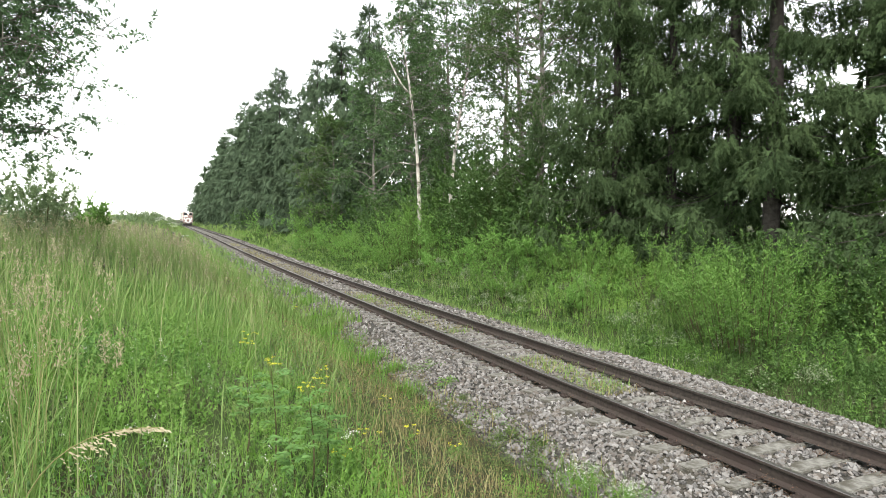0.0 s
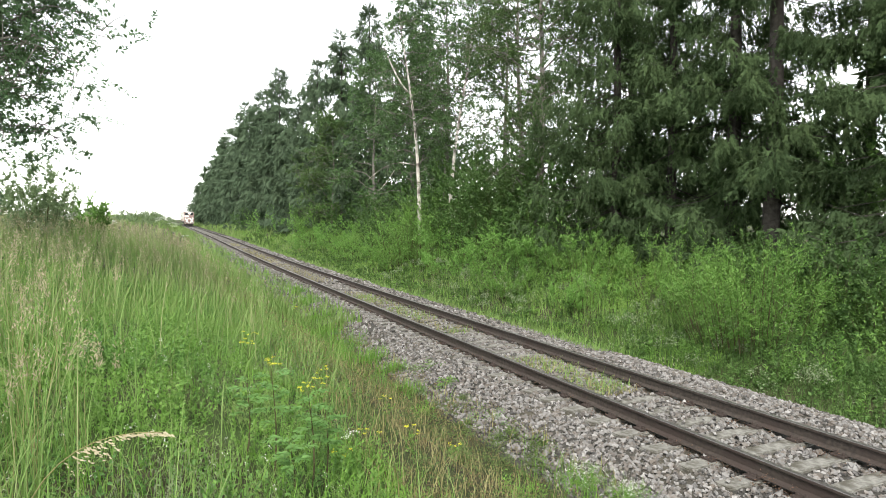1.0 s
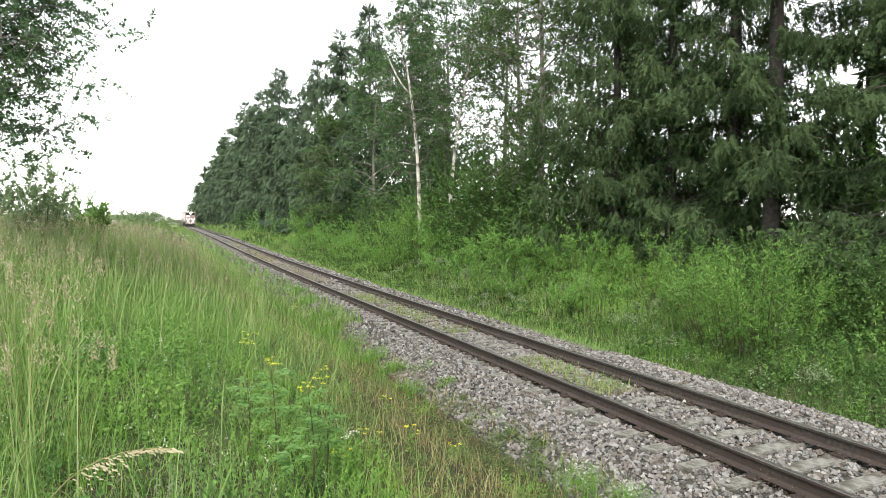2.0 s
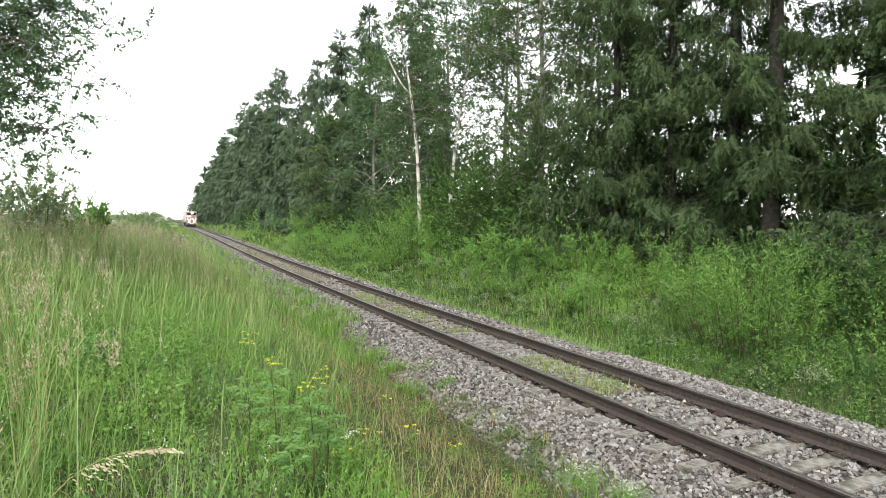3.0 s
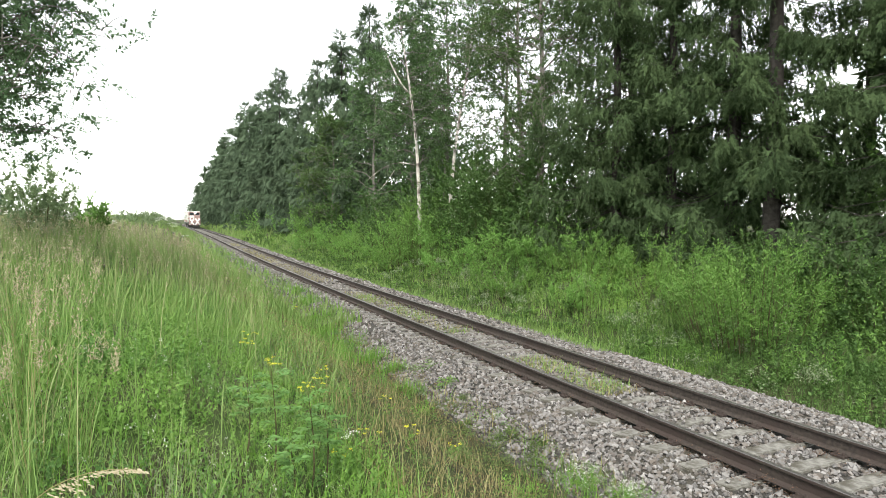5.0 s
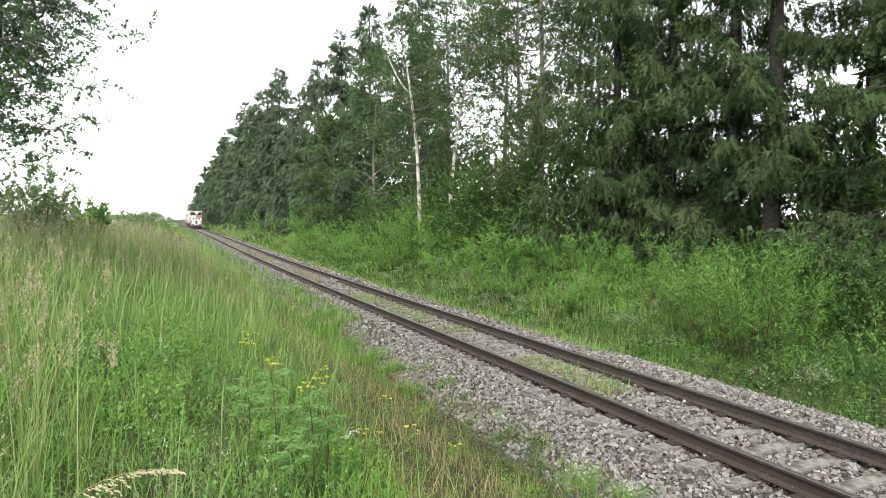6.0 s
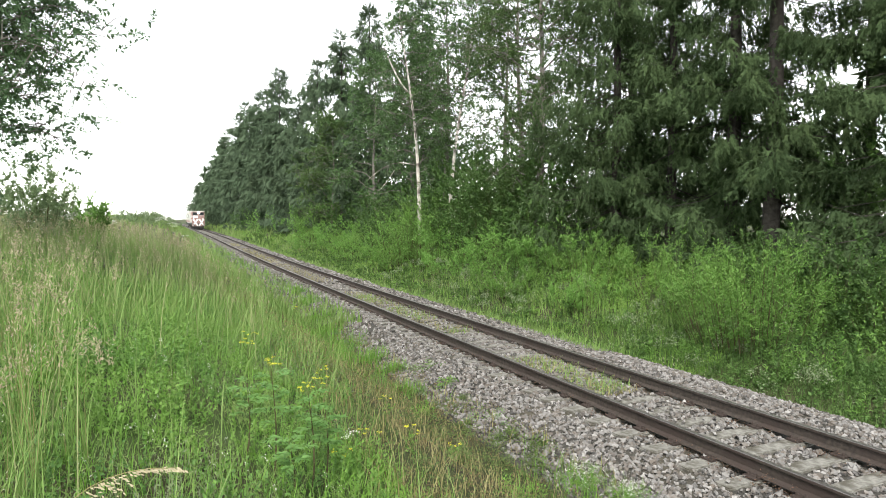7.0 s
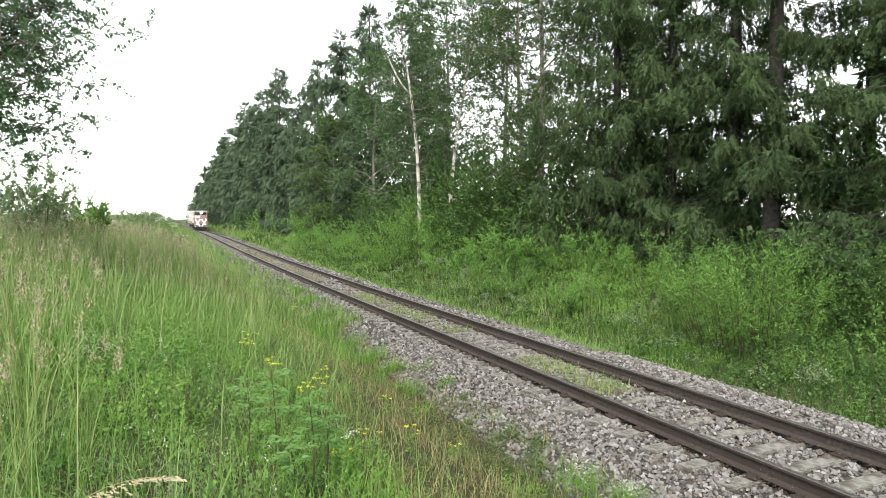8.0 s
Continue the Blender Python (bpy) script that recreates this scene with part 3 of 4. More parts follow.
def plant_trees():
    near = [  # x, y, height, width, trunk radius, lowest bough, twigs, boughs a metre
        (9.6, 4.6, 19, 3.2, 0.26, 0.7, 6500, 5.0),
        (9.8, 8.7, 21, 3.5, 0.25, 0.7, 27000, 6.4),
        (13.0, 12.0, 20, 2.6, 0.2, 3.0, 3600, 4.0),
        (9.3, 12.4, 21, 2.8, 0.25, 0.7, 20000, 5.6),
        (9.8, 14.2, 20, 3.0, 0.24, 0.5, 24000, 8.0),
        (9.6, 16.6, 20, 2.9, 0.18, 0.5, 28000, 9.0),
        (9.0, 18.8, 19, 3.4, 0.2, 0.4, 34000, 11.0),
        (12.5, 22.0, 18, 3.2, 0.22, 1.0, 14000, 9.0),
    ]
    for k, (x, y, h, w, tr, bare, n, thick) in enumerate(near):
        spruce("spruce_tree", x, y, h, w, 30 + k, tr, bare, int(n * 0.44), coarse=1.1, sight=9.0 + 0.25 * max(0, y - 8), thick=thick)
    # extra spruces outside the view, added to shade the bank and block sky
    for k, (x, y) in enumerate([(9.4, 1.0), (9.8, -3.0), (13.2, 5.5), (13.5, 8.8)]):
        spruce("spruce_tree", x, y, 19, 3.2, 50 + k, 0.24, 0.4, 1500, coarse=2.2, thick=3.5)
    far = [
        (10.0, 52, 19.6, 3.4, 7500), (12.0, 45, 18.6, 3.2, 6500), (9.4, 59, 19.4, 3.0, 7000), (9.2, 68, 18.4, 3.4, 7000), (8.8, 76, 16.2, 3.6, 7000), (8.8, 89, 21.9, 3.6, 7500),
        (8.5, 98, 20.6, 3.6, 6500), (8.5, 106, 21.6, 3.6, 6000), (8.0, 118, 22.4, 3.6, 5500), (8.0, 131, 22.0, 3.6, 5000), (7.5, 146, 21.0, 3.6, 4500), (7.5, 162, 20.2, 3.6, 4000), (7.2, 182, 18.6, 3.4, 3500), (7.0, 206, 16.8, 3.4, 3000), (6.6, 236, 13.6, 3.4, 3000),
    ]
    # far spruces wear the needle colour that has haze mixed in
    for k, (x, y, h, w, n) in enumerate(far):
        spruce("spruce_tree", x, y, h, w * (1.3 if y > 62 else 1.15), 60 + k, 0.22, 0.6, int(n * 0.8), coarse=1.0 + y / 105, thick=11.0, mat="hazed_needle")
    aspen, alder = "tall grey-stemmed aspen with thin foliage", "trees by the meadow"
    birch = broadleaf("birch_tree", "half-bare birch with a white forked trunk", 7.2, 33.5, 15.5, 2.6, 5, 13000, 0.16, 0.25, 0.14, (-0.9, 1.6), "birch", "aspen", gap=0.45)
    for name, foot, tip, sag, thick in (("forked_limb", (-0.45, 0.8, 9.3), (-1.8, 1.6, 12.2), 0.3, 0.07), ("dead_limb", (-0.3, 0.4, 5.2), (-2.9, 1.4, 4.3), -0.5, 0.035), ("dead_limb", (-1.4, 0.9, 4.9), (-2.4, 1.1, 3.6), 0.1, 0.02)):
        t = np.linspace(0, 1, 7)[:, None]
        line = np.array(foot) * (1 - t) + np.array(tip) * t - np.array([0, 0, 1]) * sag * np.sin(np.pi * t)
        part_of(name, mesh_of(name, *tube_parts(line, thick * np.linspace(1, 0.3, 7), 6), ["birch"]), birch, "bare pale birch limb")
    broadleaf("birch_tree", "slender birch with a white leaning trunk", 8.0, 31.6, 15.0, 2.4, 9, 11000, 0.15, 0.35, 0.13, (1.6, -0.6), "birch", "aspen", gap=0.5)
    broadleaf("aspen_tree", aspen, 8.6, 23.5, 16.0, 3.4, 12, 30000, 0.14, 0.15, 0.2, (0.2, 0.2), "grey_bark", "leaf", gap=0.3)
    broadleaf("aspen_tree", aspen, 10.6, 28.0, 17.0, 3.4, 14, 24000, 0.16, 0.12, 0.18, (-0.4, 0.2), "grey_bark", "leaf", gap=0.25)
    broadleaf("aspen_tree", aspen, 11.8, 25.0, 15.0, 3.4, 26, 13000, 0.17, 0.1, 0.16, (0.3, 0), "grey_bark", "leaf", gap=0.3)
    broadleaf("aspen_tree", aspen, 12.6, 33.0, 17.0, 3.6, 28, 16000, 0.19, 0.1, 0.17, (0, 0), "grey_bark", "leaf", gap=0.15)
    broadleaf("aspen_tree", aspen, 10.4, 37.0, 17.5, 3.8, 17, 15000, 0.21, 0.08, 0.18, (0, 0), "grey_bark", "aspen", gap=0.2)
    broadleaf("aspen_tree", aspen, 9.0, 40.0, 14.0, 3.6, 19, 15000, 0.21, 0.06, 0.18, (0, 0), "grey_bark", "aspen", gap=0.15)
    broadleaf("aspen_tree", "round green aspen at the edge of the wood", 8.8, 47.0, 14.0, 3.6, 21, 15000, 0.24, 0.05, 0.16, (0, 0), "grey_bark", "aspen", gap=0.15)
    broadleaf("aspen_tree", "round green aspen at the edge of the wood", 8.0, 57.0, 11.0, 3.4, 23, 11000, 0.26, 0.05, 0.16, (0, 0), "grey_bark", "leaf", gap=0.15)
    # the trees that hang into view beside the meadow
    behind = broadleaf("alder_tree", "tall leafy alder behind another alder by the meadow", -11.45, 15.6, 10.5, 2.9, 43, 32000, 0.12, 0.36, 0.14, (0.1, 0), "grey_bark", "alder", 54, 0.05, alder, top=0.5, loose=1.6)
    return behind, broadleaf("alder_tree", "alder with loose branches hanging over the meadow", -10.2, 14.45, 8.0, 2.6, 41, 56000, 0.1, 0.25, 0.1, (0.1, 0), "grey_bark", "alder", 62, 0.05, alder, top=0.5, loose=1.4)


def plant_shrubs():
    big = [  # x, y, height, spread, leaf, material, leaves
        (4.6, 9.2, 2.1, 1.4, "willow", 7000),
        (5.4, 11.6, 1.7, 1.0, "willow", 2400),
        # the next two have the dark leaf to stand for shade under the trees
        (7.4, 10.8, 1.5, 1.2, "bush", 2400),
        (6.6, 8.9, 1.75, 1.2, "bush", 2400),
        (6.4, 13.0, 1.9, 1.4, "willow", 2600),
        (6.2, 17.0, 1.9, 1.4, "willow", 2600),
        (6.0, 22.0, 2.0, 1.5, "young_willow", 2600),
        (7.2, 26.0, 3.2, 1.8, "bush", 3600),
        (5.6, 27.5, 2.2, 1.5, "young_willow", 2800),
        (5.2, 33.0, 2.6, 1.7, "young_willow", 3200),
        (5.3, 29.6, 3.55, 1.2, "willow", 3600),
        (6.8, 37.0, 3.6, 2.0, "bush", 3200),
        (5.6, 45.0, 2.4, 2.0, "young_willow", 2400),
        (6.0, 55.0, 3.0, 2.2, "willow", 2400),
        (6.2, 66.0, 3.4, 2.4, "young_willow", 2400),
        (5.6, 80.0, 3.6, 2.4, "young_willow", 2200),
        (6.0, 96.0, 3.4, 2.6, "bush", 2000),
        (5.9, 31.3, 3.9, 1.0, "willow", 3000),
        (4.6, 14.6, 1.2, 1.0, "young_willow", 1800),
        (4.4, 19.0, 1.3, 1.2, "willow", 1800),
        (7.0, 20.0, 2.1, 1.5, "young_willow", 2400),
        (5.0, 24.4, 1.6, 1.4, "young_willow", 2200),
        (4.6, 30.4, 1.5, 1.3, "willow", 2000),
        (6.7, 30.6, 2.3, 1.4, "young_willow", 2200),
        (4.5, 38.0, 1.7, 1.6, "young_willow", 2000),
        (5.7, 40.5, 2.2, 1.7, "willow", 2000),
        (4.6, 50.0, 1.9, 1.9, "young_willow", 2000),
        # two added bushes whose dark leaf fills in for shaded gaps
        (7.0, 7.0, 1.5, 1.1, "bush", 2200),
        (5.9, 7.2, 1.0, 0.8, "bush", 1500),
    ]
    for k, (x, y, h, s, mat, n) in enumerate(big):
        shrub("willow_bush" if "willow" in mat else "bush", "leafy green willow bush on the bank" if "willow" in mat else "dark green leafy bush at the wood's edge", x, y, h * 1.1, s * 1.15, 80 + k, int(n * (2.4 if y < 15 else 2.2 if y < 42 else 1.4)), 0.093 if y < 15 else 0.125 if y < 42 else 0.18, mat, "willow" in mat)
    under = [(12.6, 11.8, 5.5), (13.5, 15.5, 6.0), (12.8, 7.8, 5.0), (8.6, 3.0, 3.0), (11.5, 6.0, 5.0), (11.8, 10.0, 5.0), (11.5, 13.5, 5.0), (11.6, 17.5, 5.0), (8.4, 21.4, 4.4), (11.0, 21.0, 5.0), (8.6, 25.0, 5.6), (10.5, 26.0, 6.5), (10.0, 29.5, 6.0), (7.6, 28.4, 4.8), (8.3, 26.6, 5.4), (9.0, 31.0, 6.2), (8.9, 23.2, 4.8), (8.2, 29.5, 3.6), (10.8, 32.0, 7.0), (8.6, 36.0, 4.6), (8.4, 43.0, 4.6), (8.0, 52.0, 5.0), (8.0, 62.0, 5.0)]
    for k, (x, y, h) in enumerate(under):
        shrub("hazel_bush", "dense dark green hazel under the trees", x, y, h, 2.3, 200 + k, 4200 if 19 < y < 33 else 2400, 0.2 if 19 < y < 33 else 0.23, "bush", False)
    # the elder shares the leaf colour paled for haze
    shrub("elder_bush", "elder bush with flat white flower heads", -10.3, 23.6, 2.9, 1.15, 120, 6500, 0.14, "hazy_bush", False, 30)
    shrub("bush", "small dark bush behind the meadow grass", -9.2, 27.5, 2.1, 0.7, 121, 4200, 0.12, "willow", False)
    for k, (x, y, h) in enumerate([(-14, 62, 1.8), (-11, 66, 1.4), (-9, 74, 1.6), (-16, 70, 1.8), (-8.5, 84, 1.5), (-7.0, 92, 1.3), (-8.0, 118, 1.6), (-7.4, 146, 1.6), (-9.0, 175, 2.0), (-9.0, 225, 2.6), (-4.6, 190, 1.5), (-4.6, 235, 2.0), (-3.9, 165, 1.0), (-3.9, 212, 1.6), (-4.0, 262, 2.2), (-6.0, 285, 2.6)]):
        shrub("bush", "distant bush beyond the meadow, haze in its leaf colour", x, y, h, 2.4, 130 + k, 1000, 0.24, "hazy_bush", False, 8 if k in (2, 4, 5) else 0)


# ---- the meadow ----
def meadow_places(n, x0, x1, y0, y1, r, power=1.0):
    x, y = r.uniform(x0, x1, n), y0 + (y1 - y0) * r.uniform(0, 1, n) ** power
    return np.stack([x, y, np.maximum(ground_z(x, y), np.where(np.abs(x) < 2.9, bed_z(x, y), -9)) - 0.02], -1)


def stuff(name, label, v, f, mats, category):
    return tagged(part_of(name, mesh_of(name, v, f, mats)), label, category, kind="stuff")


def off_bare(p):
    """False over the patch of trodden soil."""
    return np.hypot((p[:, 0] + 6.46) / 0.16, (p[:, 1] - 4.95) / 0.4) > 1


def grow_meadow():
    r = np.random.default_rng(11)
    # short green sward on the near bank
    p = np.concatenate([meadow_places(24000, -10, -3.2, 1.6, 16, r, 1.6), meadow_places(9000, -13, -3.2, -7, 1.6, r)])
    n = len(p)
    keep = (p[:, 0] < -4.9 + 0.5 * wavy(p[:, 0] * 2, p[:, 1] * 2) + r.normal(0, 0.4, n)) & off_bare(p)
    p = p[keep]
    n = len(p)
    v, f, _ = blades(p, r.uniform(0.1, 0.36, n), r.uniform(0.004, 0.009, n), r.uniform(0, 6.3, n), r.uniform(0.1, 1.1, n), 2)
    stuff("short_grass", "short green grass on the bank", v, [f], ["lush"], "grass")
    # tall meadow grass
    p = meadow_places(23500, -16, -4.2, 3.0, 34, r, 1.6)
    p = p[(p[:, 0] < -4.7 + 0.5 * wavy(p[:, 0], p[:, 1])) & ((p[:, 1] > 8.3 + wavy(p[:, 0] * 2, p[:, 1]) + r.normal(0, 1.6, len(p))) | (p[:, 0] < -7.1 - 0.11 * p[:, 1] + 0.4 * wavy(p[:, 1], p[:, 0])))]
    n = len(p)
    v, f, _ = blades(p, r.uniform(0.45, 0.95, n), r.uniform(0.004, 0.011, n) * (1 + p[:, 1] / 25), r.uniform(0, 6.3, n), r.uniform(0.15, 0.8, n), 3)
    stuff("meadow_grass", "tall green meadow grass", v, [f], ["grass"], "grass")
    # thin taller blades standing among the herbs
    p = meadow_places(2000, -9.6, -4.6, 2.4, 10, r, 1.2)
    p = p[off_bare(p) & (wavy(p[:, 0] * 2.3 + 2, p[:, 1] * 1.9) > -0.35)]
    n = len(p)
    v, f, _ = blades(p, r.uniform(0.28, 0.66, n) * np.clip(0.55 + (-p[:, 0] - 4.6) * 0.2, 0.5, 1.1), r.uniform(0.003, 0.007, n), r.uniform(0, 6.3, n), r.uniform(0.1, 1.2, n), 3)
    stuff("thin_grass", "thin arching grass blades among the herbs", v, [f], ["grass"], "grass")
    p = np.concatenate([meadow_places(8500, -40, -2.8, 26, 260, r, 2.0), meadow_places(6000, -4.2, -1.55, 17, 260, r, 1.9)])
    n = len(p)
    v, f, _ = blades(p, r.uniform(0.4, 0.95, n) * np.where(p[:, 0] > -3.2, 0.6, 1), r.uniform(0.02, 0.05, n) * (0.5 + p[:, 1] / 45), r.uniform(0, 6.3, n), r.uniform(0.1, 0.6, n), 2)
    stuff("far_grass", "tall meadow grass along the top of the bank", v, [f], ["grass"], "grass")
    # flowering stalks with pale plumes
    p = meadow_places(4600, -16, -5.0, 3.0, 40, r, 1.5)
    p = p[(p[:, 0] < -5.2) & ((p[:, 1] > 9.5 + r.normal(0, 1.5, len(p))) | (p[:, 0] < -7.0 - 0.11 * p[:, 1] + r.normal(0, 0.25, len(p))))]
    n = len(p)
    v, f, tip = blades(p, r.uniform(0.75, 1.2, n), r.uniform(0.004, 0.007, n) * (1 + p[:, 1] / 12), r.uniform(0, 6.3, n), r.uniform(0.1, 0.5, n), 4)
    stuff("grass_stalks", "pale flowering grass stalks", v, [f], ["stalk"], "grass")
    q = np.repeat(tip, 7, 0)
    q[:, 2] -= np.tile(np.linspace(0, 0.17, 7), n)
    q = q + r.normal(0, 0.014, q.shape)
    v, f = leaves(q, 0.014 * (1 + q[:, 1] / 7), r, True, up=0.8, spread=0.4)
    stuff("grass_plumes", "beige and purplish grass plumes", v, [f], ["plume"], "grass")
    # leafy herbs in patches
    n = 2500
    p = np.concatenate([meadow_places(n, -10.5, -4.4, 1.9, 15, r, 1.35), meadow_places(260, -11, -4.4, -5, 1.9, r)])
    p = p[off_bare(p) & ((p[:, 0] < -5.15 + 0.25 * wavy(p[:, 1] * 3, p[:, 1])) | (p[:, 1] > 7.5))]
    n = len(p)
    patch = wavy(p[:, 0] * 1.7 + 1, p[:, 1] * 1.3) + r.normal(0, 0.35, n)
    for name, label, mat, low, high, leaf, slim, tall in (
        ("yarrow_leaves", "grey-green feathery leaves in the meadow", "pale_leaf", -9, -0.85, 0.03, True, 0.8),
        ("meadow_herbs", "mixed green herbs among the grass", "herb", -0.85, -0.25, 0.036, False, 0.85),
        ("bedstraw", "fine-leaved bedstraw in the meadow", "grass", -0.25, 0.1, 0.03, True, 1.1),
        ("vetch", "bright green vetch in the meadow", "lush", 0.1, 0.5, 0.036, True, 1.0),
        ("goosefoot", "fresh green broad-leaved herbs in the meadow", "herb", 0.5, 9, 0.045, False, 0.95),
    ):
        m = (patch >= low) & (patch < high)
        c = clumped(p[m, 0], p[m, 1], 6, np.full(m.sum(), 0.07), r)
        h = np.repeat(r.uniform(0.16, 0.5, m.sum()) * np.clip(0.5 + (-p[m, 0] - 3.6) * 0.25, 0.4, 1), 6) * r.uniform(0.5, 1.15, len(c)) * tall
        v, f = sprigs(c, h, leaf * (1 + c[:, 1] / 25), 11, r, slim, 0.3, 0.003)
        stuff(name, label, v, f, [mat], "herbs")
    # thin dry growth towards the ballast
    p = meadow_places(10500, -5.4, -2.0, 2.6, 40, r, 1.6)
    p = p[(p[:, 0] < -2.15 + 0.3 * wavy(p[:, 1] * 1.3, p[:, 1])) & ((p[:, 0] < -3.3) | (p[:, 1] > 9) | (r.uniform(0, 1, len(p)) < 0.4))]
    n = len(p)
    v, f, _ = blades(p, r.uniform(0.08, 0.4, n), r.uniform(0.005, 0.009, n) * (1 + p[:, 1] / 25), r.uniform(0, 6.3, n), r.uniform(0.1, 1.0, n))
    stuff("dry_grass", "thin dry grass beside the ballast", v, [f], ["dry"], "grass")
    for name, label, mat, n, leaf in (("thyme_mat", "low brownish plants beside the ballast", "brown_weed", 620, 0.02), ("verge_weeds", "small grey-green weeds beside the ballast", "verge_leaf", 640, 0.024)):
        p = meadow_places(n, -5.2, -2.0, 2.6, 22, r, 1.4)
        p = p[p[:, 0] < -2.0 + 0.3 * wavy(p[:, 1] * 1.3, p[:, 1]) + r.normal(0, 0.12, len(p))]
        big = r.uniform(0.06, 0.24, len(p))
        v, f = lumps(p, 0.08 + big * 0.6, big, 46, leaf * (1 + p[:, 1] / 20), r)
        stuff(name, label, v, [f], [mat], "weeds")
    p = meadow_places(15000, -5.0, -1.5, 2.6, 60, r, 1.5)
    p = p[(p[:, 0] < -2.3 + 0.5 * wavy(p[:, 1] * 1.1 + 1, p[:, 1]) + np.clip((p[:, 1] - 12) / 14, 0, 0.9)) & (wavy(p[:, 0] * 2, p[:, 1] * 1.6) > np.where(p[:, 1] < 11, 0.3, -0.35))]
    n = len(p)
    v, f, _ = blades(p, r.uniform(0.1, 0.45, n), r.uniform(0.004, 0.009, n) * (1 + p[:, 1] / 20), r.uniform(0, 6.3, n), r.uniform(0.1, 0.8, n))
    stuff("verge_grass", "green grass tufts at the edge of the ballast", v, [f], ["lush"], "grass")


def grow_bank():
    r = np.random.default_rng(12)
    # dense upright weeds in patches of one kind on the wooded side
    n = 3000
    y = 2 + 70 * r.uniform(0, 1, n) ** 2.1
    x = 2.5 + 6.6 * r.uniform(0, 1, n) ** 0.95
    x += np.interp(y, [2, 11, 15], [0.5, 0.45, 0])
    patch = wavy(x * 0.8 + 3, y * 0.55) + r.normal(0, 0.3, n)
    patch = np.where((y > 13) & (patch > -0.1), patch + 0.4, patch)
    # nearest bright patches become dark kinds, their colour standing for shade below the spruces
    patch = np.where((y < 12) & (patch > 0.1), 0.14 + 0.4 * r.uniform(0, 1, n), patch)
    for name, label, mat, low, high, leaf, slim, tall in (
        ("pale_weeds", "greyish pale mugwort on the far bank", "pale_leaf", -9, -0.72, 0.055, True, 1.0),
        ("bank_weeds", "dense green weeds on the far bank", "weed", -0.72, -0.1, 0.07, False, 0.95),
        ("willow_scrub", "low green willow scrub on the far bank", "willow", -0.1, 0.3, 0.1, True, 1.15),
        ("nettles", "dark green nettles on the far bank", "bush", 0.3, 0.55, 0.075, False, 1.1),
        ("bright_weeds", "bright green leafy weeds on the far bank", "lush_shade", 0.55, 9, 0.065, False, 0.9),
    ):
        m = (patch >= low) & (patch < high)
        c = clumped(x[m], y[m], 6, 0.1 + 0.02 * (x[m] - 2.5), r)
        cy = np.repeat(y[m], 6)
        h = np.clip(0.24 + (c[:, 0] - 2.5) * 0.15, 0.18, 0.95) * np.repeat(r.uniform(0.65, 1.4, m.sum()), 6) * r.uniform(0.55, 1.15, len(c)) * tall * np.interp(cy, [12, 17], [1, 0.68])
        v, f = sprigs(c, h, leaf * (1 + cy / 42) * (0.75 + 0.4 * np.clip(h, 0, 1)), 12, r, slim)
        stuff(name, label, v, f, [mat], "weeds")
    n = 380
    y = 2 + 88 * r.uniform(0, 1, n) ** 3.0
    x = 2.9 + 6.0 * r.uniform(0, 1, n)
    big = np.clip(0.2 + (x - 2.6) * 0.13, 0.2, 0.8) * r.uniform(0.6, 1.3, n)
    v, f = lumps(np.stack([x, y, ground_z(x, y) - 0.05], -1), 0.2 + 0.45 * big, big, 70, 0.06 * (1 + y / 28), r)
    stuff("bramble", "dark low bramble on the far bank", v, [f], ["bush"], "weeds")
    y = 2.5 + 45 * r.uniform(0, 1, 800) ** 2.2
    x = 2.45 + 4.5 * r.uniform(0, 1, 800) + np.interp(y, [2, 11, 15], [0.55, 0.45, 0])
    v, f = lumps(np.stack([x, y, ground_z(x, y) - 0.03], -1), r.uniform(0.2, 0.45, 800), r.uniform(0.12, 0.35, 800), 42, 0.05 * (1 + y / 28), r)
    stuff("ground_cover", "low leafy plants covering the foot of the bank", v, [f], ["weed"], "weeds")
    n = 7000
    y = 9 + 93 * r.uniform(0, 1, n) ** 1.8
    x = 2.25 + 2.6 * r.uniform(0, 1, n) ** 2 + np.interp(y, [2, 11, 15], [0.6, 0.5, 0])
    p = np.stack([x, y, ground_z(x, y)], -1)
    v, f, tip = blades(p, np.clip(0.2 + (x - 2.6) * 0.2, 0.16, 0.6) * r.uniform(0.6, 1.3, n), r.uniform(0.006, 0.011, n) * (1 + y / 18), r.uniform(0, 6.3, n), r.uniform(0.1, 0.7, n))
    stuff("bank_grass", "green grass along the foot of the bank", v, [f], ["lush_shade"], "grass")
    k = 6500
    ny = 3 + 10 * r.uniform(0, 1, k) ** 1.2
    nx = 2.8 + 1.7 * r.uniform(0, 1, k) ** 1.4
    p = np.stack([nx, ny, np.maximum(ground_z(nx, ny), np.where(nx < 3.0, bed_z(nx, ny), -9)) - 0.02], -1)
    v, f, _ = blades(p, np.clip(0.22 + (nx - 2.8) * 0.25, 0.2, 0.55) * r.uniform(0.6, 1.3, k), r.uniform(0.005, 0.01, k), r.uniform(0, 6.3, k), r.uniform(0.1, 0.8, k))
    stuff("shady_bank_grass", "dense dark green grass at the foot of the bank", v, [f], ["weed"], "grass")
    k = 8000
    fy = 11 + 60 * r.uniform(0, 1, k) ** 1.6
    fx = 1.95 + 3.4 * r.uniform(0, 1, k) ** 1.7
    p = np.stack([fx, fy, np.maximum(ground_z(fx, fy), np.where(fx < 2.9, bed_z(fx, fy), -9)) - 0.02], -1)
